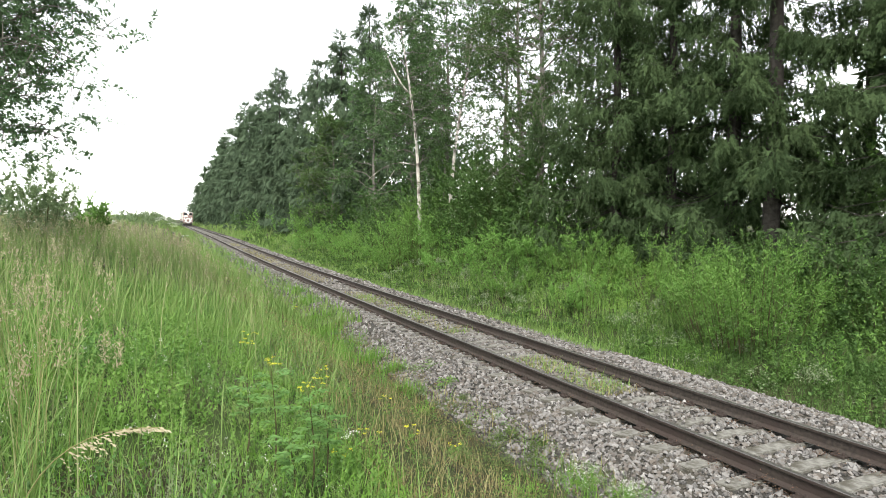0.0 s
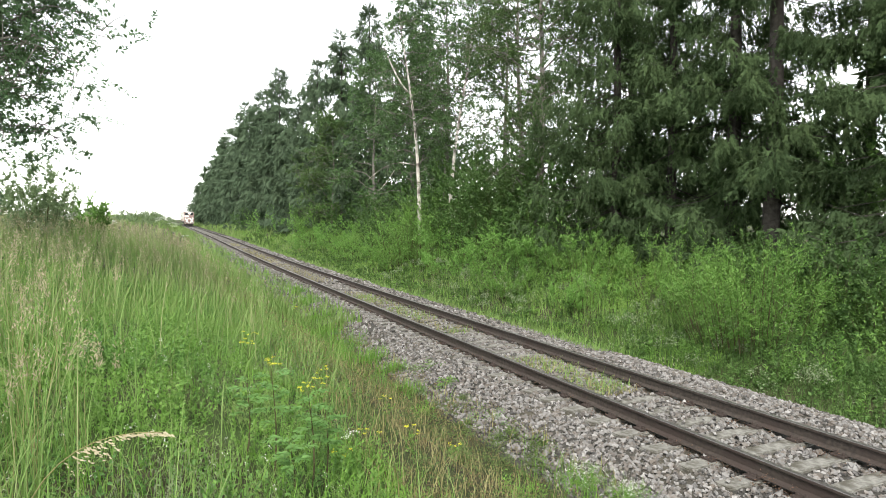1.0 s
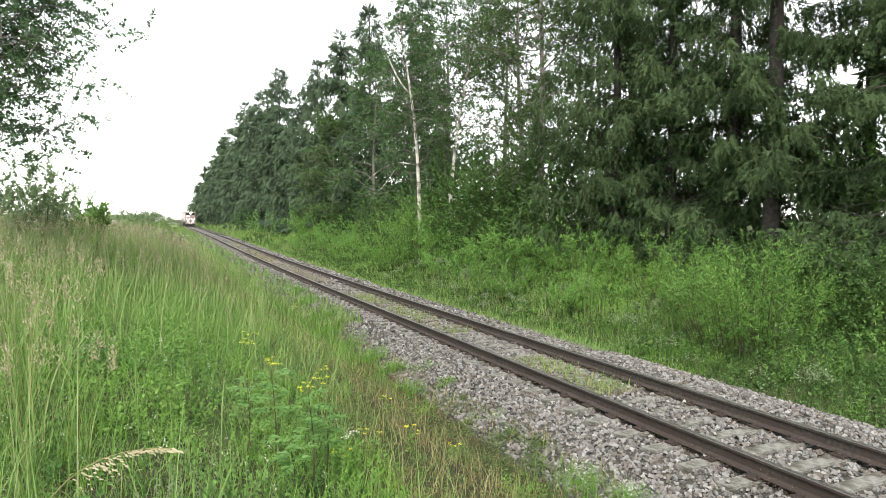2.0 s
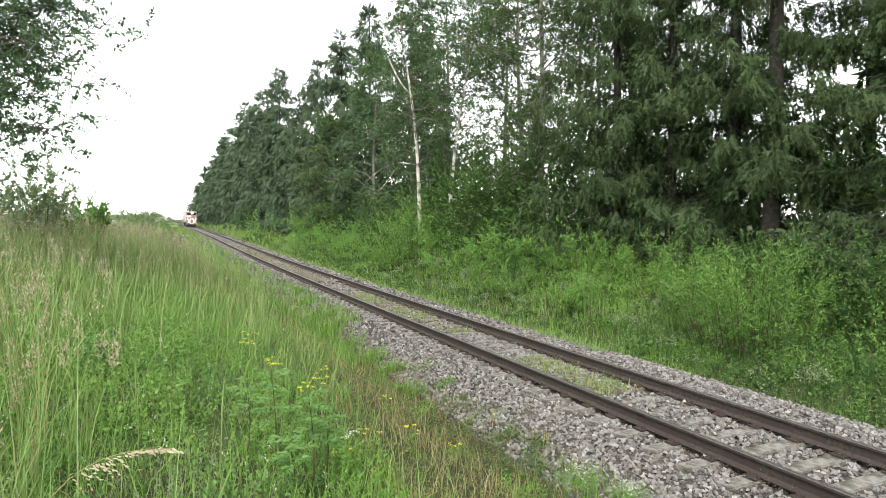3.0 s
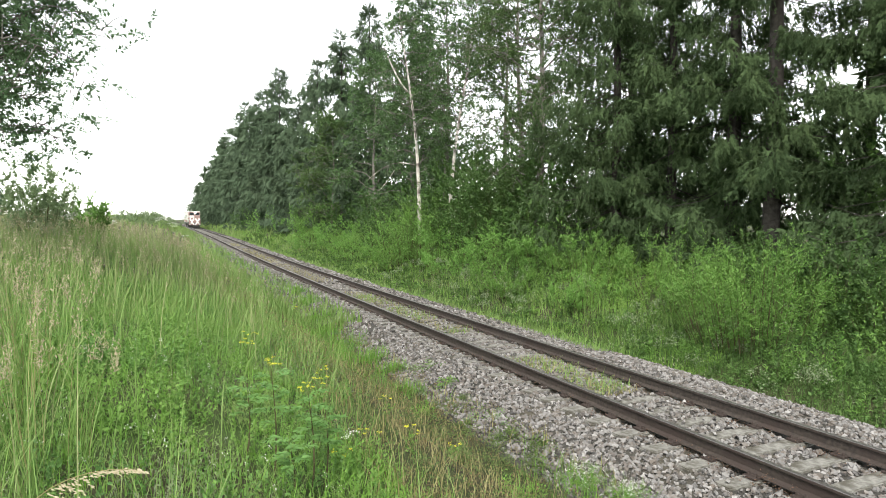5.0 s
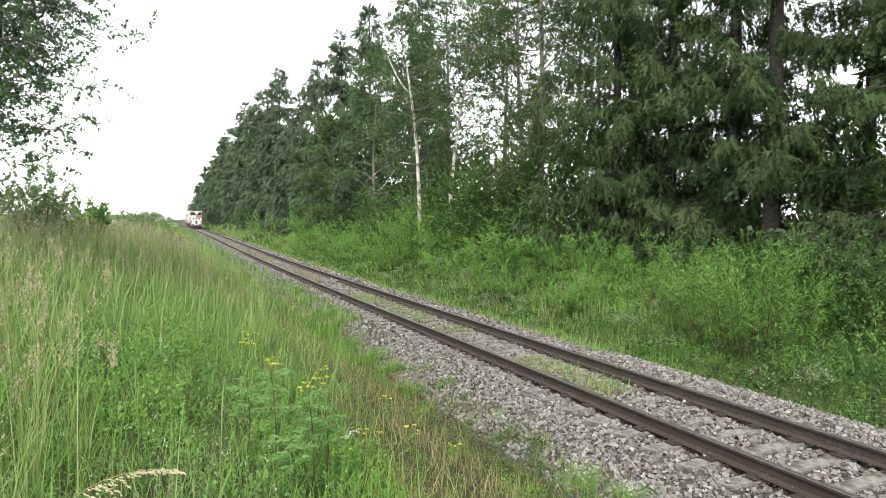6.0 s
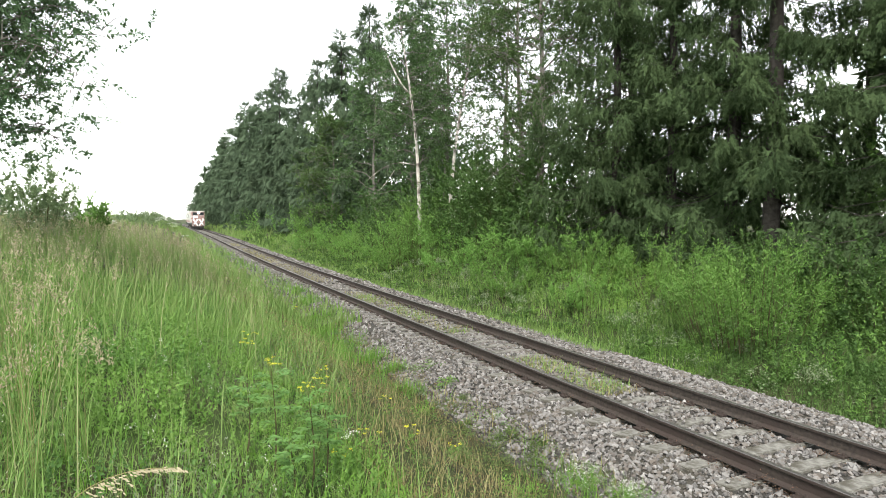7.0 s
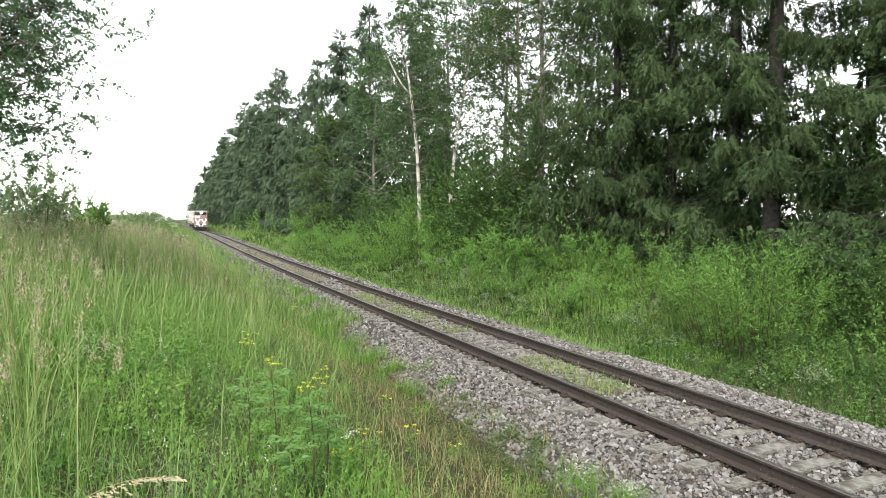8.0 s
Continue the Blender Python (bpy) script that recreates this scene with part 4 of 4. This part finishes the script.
    v, f, _ = blades(p, np.clip(0.16 + (fx - 1.9) * 0.14, 0.16, 0.45) * r.uniform(0.6, 1.3, k), r.uniform(0.008, 0.014, k) * (1 + fy / 18), r.uniform(0, 6.3, k), r.uniform(0.1, 0.7, k), 2)
    stuff("pale_bank_grass", "pale yellowish grass along the foot of the bank", v, [f], ["grass"], "grass")
    y = 55 + 190 * r.uniform(0, 1, 3600) ** 1.4
    x = 2.3 + 6 * r.uniform(0, 1, 3600)
    p = np.stack([x, y, ground_z(x, y)], -1)
    v, f, _ = blades(p, r.uniform(0.3, 0.9, 3600), r.uniform(0.06, 0.14, 3600) * (y / 80), r.uniform(0, 6.3, 3600), r.uniform(0.1, 0.6, 3600), 2)
    stuff("far_bank_grass", "tall grass on the far part of the wooded bank", v, [f], ["grass"], "grass")
    # greyish flowering weeds in loose groups
    y = np.repeat(4.5 + 24 * r.uniform(0, 1, 20) ** 1.4, 4) + r.normal(0, 0.5, 80)
    x = np.repeat(r.uniform(2.9, 5.4, 20), 4) + r.normal(0, 0.4, 80)
    v, f = lumps(np.stack([x, y, ground_z(x, y) + np.clip(0.12 + (x - 2.6) * 0.18, 0.1, 0.7)], -1), r.uniform(0.1, 0.2, 80), r.uniform(0.15, 0.3, 80), 70, 0.032 * (1 + y / 30), r)
    stuff("meadowsweet", "greyish white flowering weeds on the far bank", v, [f], ["pale_bloom"], "weeds")
    # pale seed heads and small flowers
    m = r.choice(n, 220, replace=False)
    q = np.repeat(tip[m], 10, 0) + r.normal(0, 0.06, (2200, 3))
    v, f = leaves(q, 0.035, r, up=0.5)
    stuff("pale_seed_heads", "pale greenish seed heads among the weeds", v, [f], ["pale"], "weeds")


def flower_plant(name, label, x, y, height, heads, mat, seed, wide=0.09, petal=0.016, leafy=60, head_r=0.03):
    """A flowering plant: branched stems, narrow leaves and flower heads."""
    r = np.random.default_rng(seed)
    ob = tagged(new(name), label, "flower", "meadow flowers")
    ob.matrix_basis = pose(x, y, float(meadow_places_z(x, y)))
    base = np.array([r.normal(0, 0.02), r.normal(0, 0.02), height * 0.5])
    t = np.linspace(0, 1, 4)[:, None]
    part_of("stem", mesh_of("stem", *tube_parts(np.array([0, 0, 0]) * (1 - t) + base * t, [0.004, 0.004, 0.003, 0.003], 4), ["stem_green"]), ob)
    for k in range(heads):
        a = 2.4 * k + seed
        tip = np.array([np.cos(a), np.sin(a), 0]) * wide * r.uniform(0.3, 1.1) + np.array([0, 0, height * r.uniform(0.85, 1.05)])
        part_of("branch", mesh_of("branch", *tube_parts(base * (1 - t) + tip * t, [0.003, 0.0025, 0.002, 0.002], 3), ["stem_green"]), ob)
        q = tip + r.normal(0, 1, (26, 3)) * np.array([1, 1, 0.3]) * head_r
        v, f = leaves(q, petal, r, up=0.3, spread=0.4)
        part_of("flower_head", mesh_of("flower_head", v, [f], [mat]), ob)["kind"] = "stuff"
    q = np.stack([r.normal(0, 0.04, leafy), r.normal(0, 0.04, leafy), r.uniform(0.03, 0.75, leafy) * height], -1)
    v, f = leaves(q, 0.05, r, True, up=0.4, spread=0.4)
    part_of("foliage", mesh_of("foliage", v, [f], ["herb"]), ob)
    return ob


def meadow_places_z(x, y):
    return max(float(ground_z(x, y)), float(bed_z(x, y)) if abs(x) < 2.9 else -9)


def tube_parts(points, radii, segs):
    v, f = tube(points, np.array(radii), segs)
    return v, [f]


def tansy(x, y, height, seed):
    """A tall herb with a dark stem and large feathery leaves."""
    r = np.random.default_rng(seed)
    ob = tagged(new("tansy_plant"), "tall dark-stemmed tansy with feathery green leaves", "herb", "tall herbs in the meadow")
    ob.matrix_basis = pose(x, y, float(ground_z(x, y)), r.uniform(-3, 3), r.uniform(-4, 4))
    s = np.linspace(0, 1, 5)
    part_of("stem", mesh_of("stem", *tube_parts(np.stack([0.02 * np.sin(s * 4), 0 * s, s * height], -1), 0.007 * (1.2 - s), 6), ["stem"]), ob, "dark brown stem")
    for k in range(12):
        a, z = 2.4 * k + seed, height * (0.55 + 0.45 * k / 12)
        ln = r.uniform(0.1, 0.19)
        t = np.linspace(0.08, 1, 11)
        mid = np.stack([np.cos(a) * ln * t, np.sin(a) * ln * t, z + ln * (0.55 * t - 0.5 * t**2)], -1)
        q, yaw = np.repeat(mid, 2, 0), np.tile([a - np.pi / 2 + 0.95, a - np.pi / 2 - 0.95], 11)
        size = np.repeat(0.055 * np.sin(0.35 + t * 2.5), 2)
        v, f = strewn(SLIM_V * np.array([1.5, 1, 1]), LEAF_F, q, turns(yaw, r.normal(0.05, 0.2, 22), r.normal(0, 0.3, 22)), size)
        part_of("leaf", mesh_of("leaf", v, [f], ["tansy"]), ob)
    return ob


def seed_head(x, y):
    """A long bent stalk of brome with a drooping pale panicle; its length lies across the view."""
    r = np.random.default_rng(77)
    ob = tagged(new("brome_stalk"), "long bent grass stalk with a pale drooping panicle", "grass stalk")
    across = np.array([0.9096, -0.4154, 0])
    t = np.linspace(0, 1, 12)[:, None]
    way = across * (0.02 + 0.52 * t**1.8) + np.array([0, 0, 1.0]) * (0.62 * np.sin(t * 1.62) ** 0.75)
    part_of("stalk", mesh_of("stalk", *tube_parts(way, np.linspace(0.0028, 0.0012, 12), 4), ["dry"]), ob)
    for k in range(30):
        u = 0.6 + 0.4 * (k / 29) ** 0.85
        p = np.array([np.interp(u, t[:, 0], way[:, i]) for i in range(3)])
        n = 4
        hang = r.uniform(0, 1) ** 2 * 0.085 * (1.1 - k / 29)
        q = p + across * (np.linspace(0, 0.03, n) - 0.3 * hang)[:, None] + np.array([0, 0, -1]) * (np.linspace(0.3, 1, n) * hang)[:, None] + r.normal(0, 0.002, (n, 3))
        v, f = strewn(SLIM_V * np.array([1.3, 1, 1]), LEAF_F, q, turns(np.full(n, -np.pi / 2 - 0.43) + r.normal(0, 0.2, n), r.normal(-0.35, 0.25, n), r.normal(0.9, 0.5, n)), r.uniform(0.012, 0.022, n))
        part_of("spikelet", mesh_of("spikelet", v, [f], ["spike"]), ob)
    ob.matrix_basis = pose(x, y, float(ground_z(x, y)))
    return ob


def grass_tuft(x, y, height, seed):
    """A tuft of tall grass near the viewer that sways."""
    r = np.random.default_rng(seed)
    ob = tagged(new("grass_tuft"), "tuft of tall swaying grass with pale plumes", "grass", "tall grass tufts")
    ob.matrix_basis = pose(x, y, float(ground_z(x, y)))
    n = 24
    p = np.stack([r.normal(0, 0.06, n), r.normal(0, 0.06, n), np.zeros(n)], -1)
    v, f, _ = blades(p, r.uniform(0.5, 0.95, n) * height, r.uniform(0.005, 0.01, n), r.uniform(0, 6.3, n), r.uniform(0.1, 0.6, n), 5)
    part_of("blade_clump", mesh_of("blade_clump", v, [f], ["grass"]), ob)["kind"] = "stuff"
    v, f, tip = blades(p[:9], r.uniform(0.9, 1.25, 9) * height, r.uniform(0.003, 0.004, 9), r.uniform(0, 6.3, 9), r.uniform(0.1, 0.4, 9), 6)
    part_of("stalk_clump", mesh_of("stalk_clump", v, [f], ["dry"]), ob)["kind"] = "stuff"
    for k in range(9):
        q = tip[k] + r.normal(0, 1, (40, 3)) * np.array([0.014, 0.014, 0.0])
        q[:, 2] -= r.uniform(0, 0.16, 40)
        v, f = leaves(q, 0.024, r, True, up=0.9, spread=0.4)
        part_of("plume", mesh_of("plume", v, [f], ["plume"]), ob)["kind"] = "stuff"
    return ob


def verge_clump(x, y, height, wide, seed, grassy):
    """A clump of grass or low weeds growing over the edge of the ballast."""
    r = np.random.default_rng(seed)
    ob = tagged(new("grass_clump" if grassy else "verge_plant"), "clump of green grass at the edge of the ballast" if grassy else "low green weed on the edge of the ballast", "grass" if grassy else "weed", "clumps on the verge")
    ob.matrix_basis = pose(x, y, meadow_places_z(x, y))
    if grassy:
        n = 190
        p = np.stack([r.normal(0, wide * 0.5, n), r.normal(0, wide * 0.5, n), np.full(n, -0.05)], -1)
        v, f, _ = blades(p, height * r.uniform(0.5, 1.1, n), r.uniform(0.008, 0.014, n) * (1 + y / 25), r.uniform(0, 6.3, n), r.uniform(0.1, 0.6, n))
        part_of("blade_clump", mesh_of("blade_clump", v, [f], ["lush"]), ob)["kind"] = "stuff"
    else:
        c = np.stack([r.normal(0, wide * 0.45, 12), r.normal(0, wide * 0.45, 12), np.full(12, -0.03)], -1)
        v, f = lumps(c, r.uniform(0.06, 0.14, 12), height * r.uniform(0.5, 1.1, 12), 60, np.full(12, 0.03), r, bool(seed % 2))
        part_of("foliage", mesh_of("foliage", v, [f], ["lush" if seed % 3 == 0 else "verge_leaf"]), ob)["kind"] = "stuff"
    return ob


def chickweed(x, y, height, wide, seed):
    """A bright low clump dotted with tiny white flowers."""
    r = np.random.default_rng(seed)
    ob = tagged(new("chickweed"), "bright green chickweed with tiny white flowers beside the stones", "weed", "clumps on the verge")
    ob.matrix_basis = pose(x, y, meadow_places_z(x, y))
    n = 200
    c = np.stack([r.normal(0, wide * 0.45, n), r.normal(0, wide * 0.45, n), np.full(n, -0.04)], -1)
    h = height * r.uniform(0.5, 1.2, n)
    v, f = sprigs(c, h, 0.022, 14, r, False, 0.35, 0.003)
    part_of("foliage", mesh_of("foliage", v, f, ["lush"]), ob)["kind"] = "stuff"
    q = np.repeat(c + np.array([0, 0, 1]) * h[:, None], 3, 0) + r.normal(0, 0.02, (3 * n, 3))
    v, f = leaves(q, 0.013, r, up=0.3)
    part_of("blossoms", mesh_of("blossoms", v, [f], ["white"]), ob, "tiny white flowers")["kind"] = "stuff"
    return ob


def plant_flowers():
    for k, (x, y, h, w) in enumerate([(-2.75, 14.6, 0.5, 0.5), (-2.5, 13.0, 0.45, 0.4), (-2.45, 11.9, 0.35, 0.35), (-2.6, 16.6, 0.5, 0.5), (-2.3, 18.6, 0.5, 0.45), (-2.0, 22.0, 0.5, 0.45), (-1.75, 25.0, 0.5, 0.4), (-2.7, 10.4, 0.35, 0.35), (-3.4, 12.6, 0.45, 0.5), (-3.2, 15.5, 0.5, 0.5)]):
        verge_clump(x, y, h, w, 500 + k, True)
    for k, (x, y, h, w) in enumerate([(-3.3, 7.4, 0.28, 0.42), (-2.95, 6.7, 0.26, 0.36), (-3.2, 5.8, 0.28, 0.42), (-2.75, 5.2, 0.26, 0.4), (-3.6, 6.4, 0.22, 0.35), (-2.5, 4.7, 0.24, 0.36), (-2.6, 8.3, 0.16, 0.25), (-2.5, 9.4, 0.18, 0.3), (-3.0, 9.0, 0.22, 0.35), (-2.2, 4.2, 0.12, 0.2), (-2.3, 7.5, 0.2, 0.3), (-2.25, 8.3, 0.2, 0.3), (-2.5, 6.6, 0.22, 0.35), (-2.15, 9.3, 0.17, 0.28), (-2.0, 10.3, 0.17, 0.3), (-2.6, 7.2, 0.24, 0.35), (-2.1, 6.9, 0.12, 0.2), (-1.95, 11.4, 0.2, 0.3)]):
        verge_clump(x, y, h, w, 520 + k, False)
    for x, y, h, w, seed in ((-2.34, 5.72, 0.26, 0.34, 561), (-2.12, 5.2, 0.18, 0.26, 567)):
        chickweed(x, y, h, w, seed)
    for k, (x, y, h, n) in enumerate([(-5.78, 6.38, 0.45, 9), (-5.57, 5.87, 0.4, 7), (-5.28, 6.43, 0.4, 5), (-5.14, 5.18, 0.3, 4), (-4.54, 5.65, 0.3, 6), (-3.66, 6.51, 0.2, 4), (-2.95, 19.5, 0.4, 6), (-5.77, 8.19, 0.4, 5), (-5.52, 4.75, 0.2, 3), (-4.95, 7.6, 0.35, 4), (-5.9, 7.2, 0.4, 5), (-4.2, 7.4, 0.25, 3)]):
        flower_plant("yellow_flower", "yellow-flowered hawkweed in the meadow grass", x, y, h, n, "yellow", 300 + k, 0.1, 0.0075 * (1 + y / 14), 60, 0.0085 * (1 + y / 14))
    flower_plant("yarrow", "white yarrow beside the dry grass", -5.41, 4.84, 0.33, 3, "white", 330, 0.035, 0.013, 50, 0.022)
    for k, (x, y, h) in enumerate([(-6.6, 70, 1.3), (-6.0, 80, 1.3), (-6.9, 60, 1.2), (-4.9, 54, 0.8), (-9.5, 24, 1.1), (-8.6, 30, 1.1), (-6.4, 74, 1.5), (-5.6, 88, 1.4), (-9.0, 20, 1.15), (-5.4, 66, 1.2), (-5.2, 76, 1.3), (-4.8, 84, 1.2), (-5.8, 62, 1.2)]):
        flower_plant("cow_parsley", "cow parsley with white umbels above the grass", x, y, h, 7, "white", 340 + k, 0.12 * (1 + y / 40), 0.018 * (1 + y / 70), 60, 0.035 * (1 + y / 90))
    for k, (x, y, h) in enumerate([(-6.11, 4.25, 0.8), (-5.84, 4.28, 0.72), (-5.72, 4.42, 0.56), (-6.25, 4.6, 0.6), (-6.05, 3.9, 0.45)]):
        tansy(x, y, h, 400 + k)
    r = np.random.default_rng(55)
    p = meadow_places(90, -8.2, -5.8, 3.2, 7, r)
    q = np.repeat(p + np.array([0, 0, 0.28]), 6, 0) + r.normal(0, 0.012, (540, 3))
    v, f = leaves(q, 0.01, r, up=0.4)
    stuff("small_white_flowers", "tiny white flowers among the herbs", v, [f], ["white"], "flowers")
    # growth between and beside the rails
    y = 8 + 60 * r.uniform(0, 1, 5200) ** 1.5
    x = r.normal(0.05, 0.28, 5200)
    ok = (np.abs(x) < 0.62) & (wavy(y * 0.8, y * 0.5) > -0.3)
    p = np.stack([x, y, bed_z(x, y)], -1)[ok]
    n = len(p)
    v, f, _ = blades(p, r.uniform(0.06, 0.2, n), r.uniform(0.005, 0.01, n) * (1 + p[:, 1] / 15), r.uniform(0, 6.3, n), r.uniform(0.2, 0.9, n))
    tuft = p[(wavy(p[:, 1] * 1.7, p[:, 0]) > 0.1) & (p[:, 1] < 26)] + np.array([0.03, 0.02, 0])
    k = len(tuft)
    gv, gf, _ = blades(tuft, r.uniform(0.08, 0.24, k), r.uniform(0.006, 0.011, k) * (1 + tuft[:, 1] / 15), r.uniform(0, 6.3, k), r.uniform(0.2, 0.9, k))
    stuff("track_grass", "fresh green grass tufts between the rails", gv, [gf], ["grass"], "grass")
    stuff("track_grass", "thin straw-coloured grass between the rails", v, [f], ["dry"], "grass")
    p = np.concatenate([np.stack([np.full(120, s) + r.normal(0, 0.06, 120), 3.5 + 22 * r.uniform(0, 1, 120) ** 1.4, np.zeros(120)], -1) for s in (-0.92, -0.58, 0.56)])
    p[:, 2] = bed_z(p[:, 0], p[:, 1])
    big = r.uniform(0.05, 0.17, len(p))
    v, f = lumps(p, 0.05 + big * 0.5, big, 24, np.full(len(p), 0.022), r)
    stuff("reddish_weeds", "small reddish weeds along the rails", v, [f], ["red_weed"], "weeds")


# ---- the train ----
def build_train():
    loco = tagged(new("diesel_locomotive"), "red and cream diesel locomotive with white crosses on its front", "locomotive")
    W = 1.12
    part("underframe", box(-W, W, 0.3, 8.2, 0.75, 1.15, 0.04), "black", loco)
    part("skirt", box(-W, W, 0.0, 0.3, 0.55, 1.95, 0.05), "brown", loco, "dark red front skirt with white crosses")
    for sx in (-0.53, 0.53):
        for k in (-1, 1):
            bm = box(-0.13, 0.13, -0.03, 0.0, -0.76, 0.76)
            bmesh.ops.rotate(bm, cent=(0, 0, 0), matrix=Matrix.Rotation(k * radians(32), 3, "Y"), verts=bm.verts)
            bmesh.ops.translate(bm, vec=(sx, -0.004 if k > 0 else -0.012, 1.28), verts=bm.verts)
            part("cross_bar", bm, "whitepaint", loco, "white painted diagonal bar")
    body = part("hood", box(-W + 0.04, W - 0.04, 0.25, 5.0, 1.15, 2.6, 0.08), "cream", loco, "cream painted body")
    part("red_band", box(-W + 0.03, W - 0.03, 0.24, 5.01, 1.85, 2.15, 0.02), "red", body)
    cab = part("cab", box(-W, W, 0.5, 3.2, 2.55, 3.3, 0.08), "faded", loco, "red driver's cab")
    part("roof", box(-W - 0.05, W + 0.05, 0.4, 3.3, 3.3, 3.45, 0.06), "cream", loco)
    part("windscreen", box(-0.98, -0.1, 0.47, 0.5, 2.62, 3.18), "glass", cab)
    part("windscreen", box(0.1, 0.98, 0.47, 0.5, 2.62, 3.18), "glass", cab)
    part("front_plate", box(-W + 0.05, W - 0.05, 0.21, 0.25, 1.95, 2.58, 0.01), "brown", loco, "brownish red front plate")
    part("white_panel", box(-0.98, -0.08, 0.16, 0.205, 2.15, 2.55, 0.02), "whitepaint", loco)
    part("rear_hood", box(-W + 0.2, W - 0.2, 5.0, 8.0, 1.15, 2.5, 0.08), "cream", loco)
    part("headlight", rod(0.2, 0.12, "Y", 16, (0.1, 0.4, 3.1)), "lamp", loco, "lit white headlight")
    for sx in (-0.8, 0.8):
        part("buffer", rod(0.13, 0.4, "Y", 16, (sx, -0.18, 0.8)), "black", loco)
        part("marker_light", rod(0.1, 0.06, "Y", 12, (sx, 0.2, 2.0)), "whitepaint", loco)
    part("snow_plough", box(-0.95, 0.95, -0.02, 0.1, 0.15, 0.55, 0.03), "black", loco)
    part("coupling", box(-0.12, 0.12, -0.4, 0.1, 0.85, 1.1, 0.03), "black", loco)
    wheels = []
    for y in (1.4, 3.2, 5.4, 7.0):
        axle = new("wheelset")
        axle.parent = loco
        axle.matrix_basis = pose(0, y, 0.46)
        wheels.append(axle)
        part("axle", rod(0.07, 1.5, "X"), "black", axle)
        for sx in (-0.76, 0.76):
            bm = rod(0.46, 0.12, "X", 24, (sx, 0, 0), 0.02)
            part("wheel", bm, "black", axle)
    car = tagged(new("passenger_carriage"), "pale cream passenger carriage coupled behind the locomotive", "carriage")
    part("body", box(-1.15, 1.15, 9.0, 27.0, 1.0, 3.2, 0.1), "cream", car)
    part("roof", box(-1.18, 1.18, 8.95, 27.05, 3.15, 3.45, 0.12), "cream", car)
    part("underframe", box(-1.05, 1.05, 9.0, 27.0, 0.7, 1.0, 0.03), "black", car)
    part("red_band", box(-1.16, 1.16, 9.1, 26.9, 1.15, 1.55, 0.01), "faded", car)
    for k in range(9):
        y = 10.2 + k * 1.9
        for sx in (-1.155, 1.155):
            part("window", box(sx - 0.01, sx + 0.01, y, y + 1.3, 2.05, 2.85), "glass", car)
    car_wheels = []
    for y in (11.5, 13.7, 22.3, 24.5):
        axle = new("wheelset")
        axle.parent = car
        axle.matrix_basis = pose(0, y, 0.46)
        car_wheels.append(axle)
        part("axle", rod(0.07, 1.5, "X"), "black", axle)
        for sx in (-0.76, 0.76):
            part("wheel", rod(0.46, 0.12, "X", 24, (sx, 0, 0), 0.02), "black", axle)
    return loco, car, wheels, car_wheels


RUN = [(0.0, 171.7), (1.5, 161.5), (3.0, 152.0), (4.5, 142.5), (6.0, 133.0), (7.0, 126.0), (8.0, 118.5)]


def run_y(t):
    return float(np.interp(t, [a for a, _ in RUN], [b for _, b in RUN]))


def motions():
    rows = []
    for k in range(17):
        t = k * 0.5
        y = run_y(t)
        slope = math.degrees(math.atan2(float(track_z(y + 10) - track_z(y)), 10))
        rows.append((t, pose(0, y, float(track_z(y)), slope)))
    # the wind: the brome stalk sinks and swings, tufts and alder sway
    gust = [(0, 0, 0), (1.0, 0.012, -0.015), (1.5, 0.036, -0.065), (2.5, 0.04, -0.07), (3.5, 0.036, -0.075), (4.5, -0.12, -0.13), (5.5, 0.0, -0.14), (6.5, 0.058, -0.14), (7.0, 0.055, -0.135), (8.0, 0.05, -0.165)]
    x, y, z = brome.matrix_basis.translation
    walk(brome, [(t, pose(x + 0.9 * a, y - 0.41 * a, z + 0.17 + b)) for t, a, b in gust])
    for k, tuft in enumerate(tufts):
        x, y, z = tuft.matrix_basis.translation
        walk(tuft, [(t * 0.5, pose(x, y, z, 3 * math.sin(t * 0.9 + k), 5 * math.sin(t * 1.1 + 1.7 * k))) for t in range(17)])
    for tree in alders:
        x, y, z = tree.matrix_basis.translation
        walk(tree, [(t * 0.5, pose(x, y, z, 0.15 * math.sin(t * 0.8 + x), -0.2 + 0.3 * math.sin(t * 0.55 + 1.2))) for t in range(17)])
    walk(loco, rows)
    walk(car, rows)
    for axle in wheels + car_wheels:
        x, y, z = axle.matrix_basis.translation
        spin = []
        for k in range(81):
            t = k * 0.1
            spin.append((t, pose(x, y, z, math.degrees((run_y(0) - run_y(t)) / 0.46) % 360)))
        walk(axle, spin)


alders = plant_trees()
plant_shrubs()
grow_meadow()
grow_bank()
plant_flowers()
brome = seed_head(-7.29, 2.45)
tufts = [grass_tuft(*q) for q in ((-7.4, 3.6, 0.95, 1), (-7.52, 4.25, 1.05, 2), (-7.64, 4.9, 1.1, 3), (-7.75, 5.6, 1.1, 4), (-7.33, 3.05, 0.8, 5), (-7.3, 4.3, 0.85, 6), (-7.9, 6.4, 1.1, 7), (-7.55, 6.2, 1.0, 8))]
loco, car, wheels, car_wheels = build_train()
lay_sleepers()
strew_ballast()
motions()
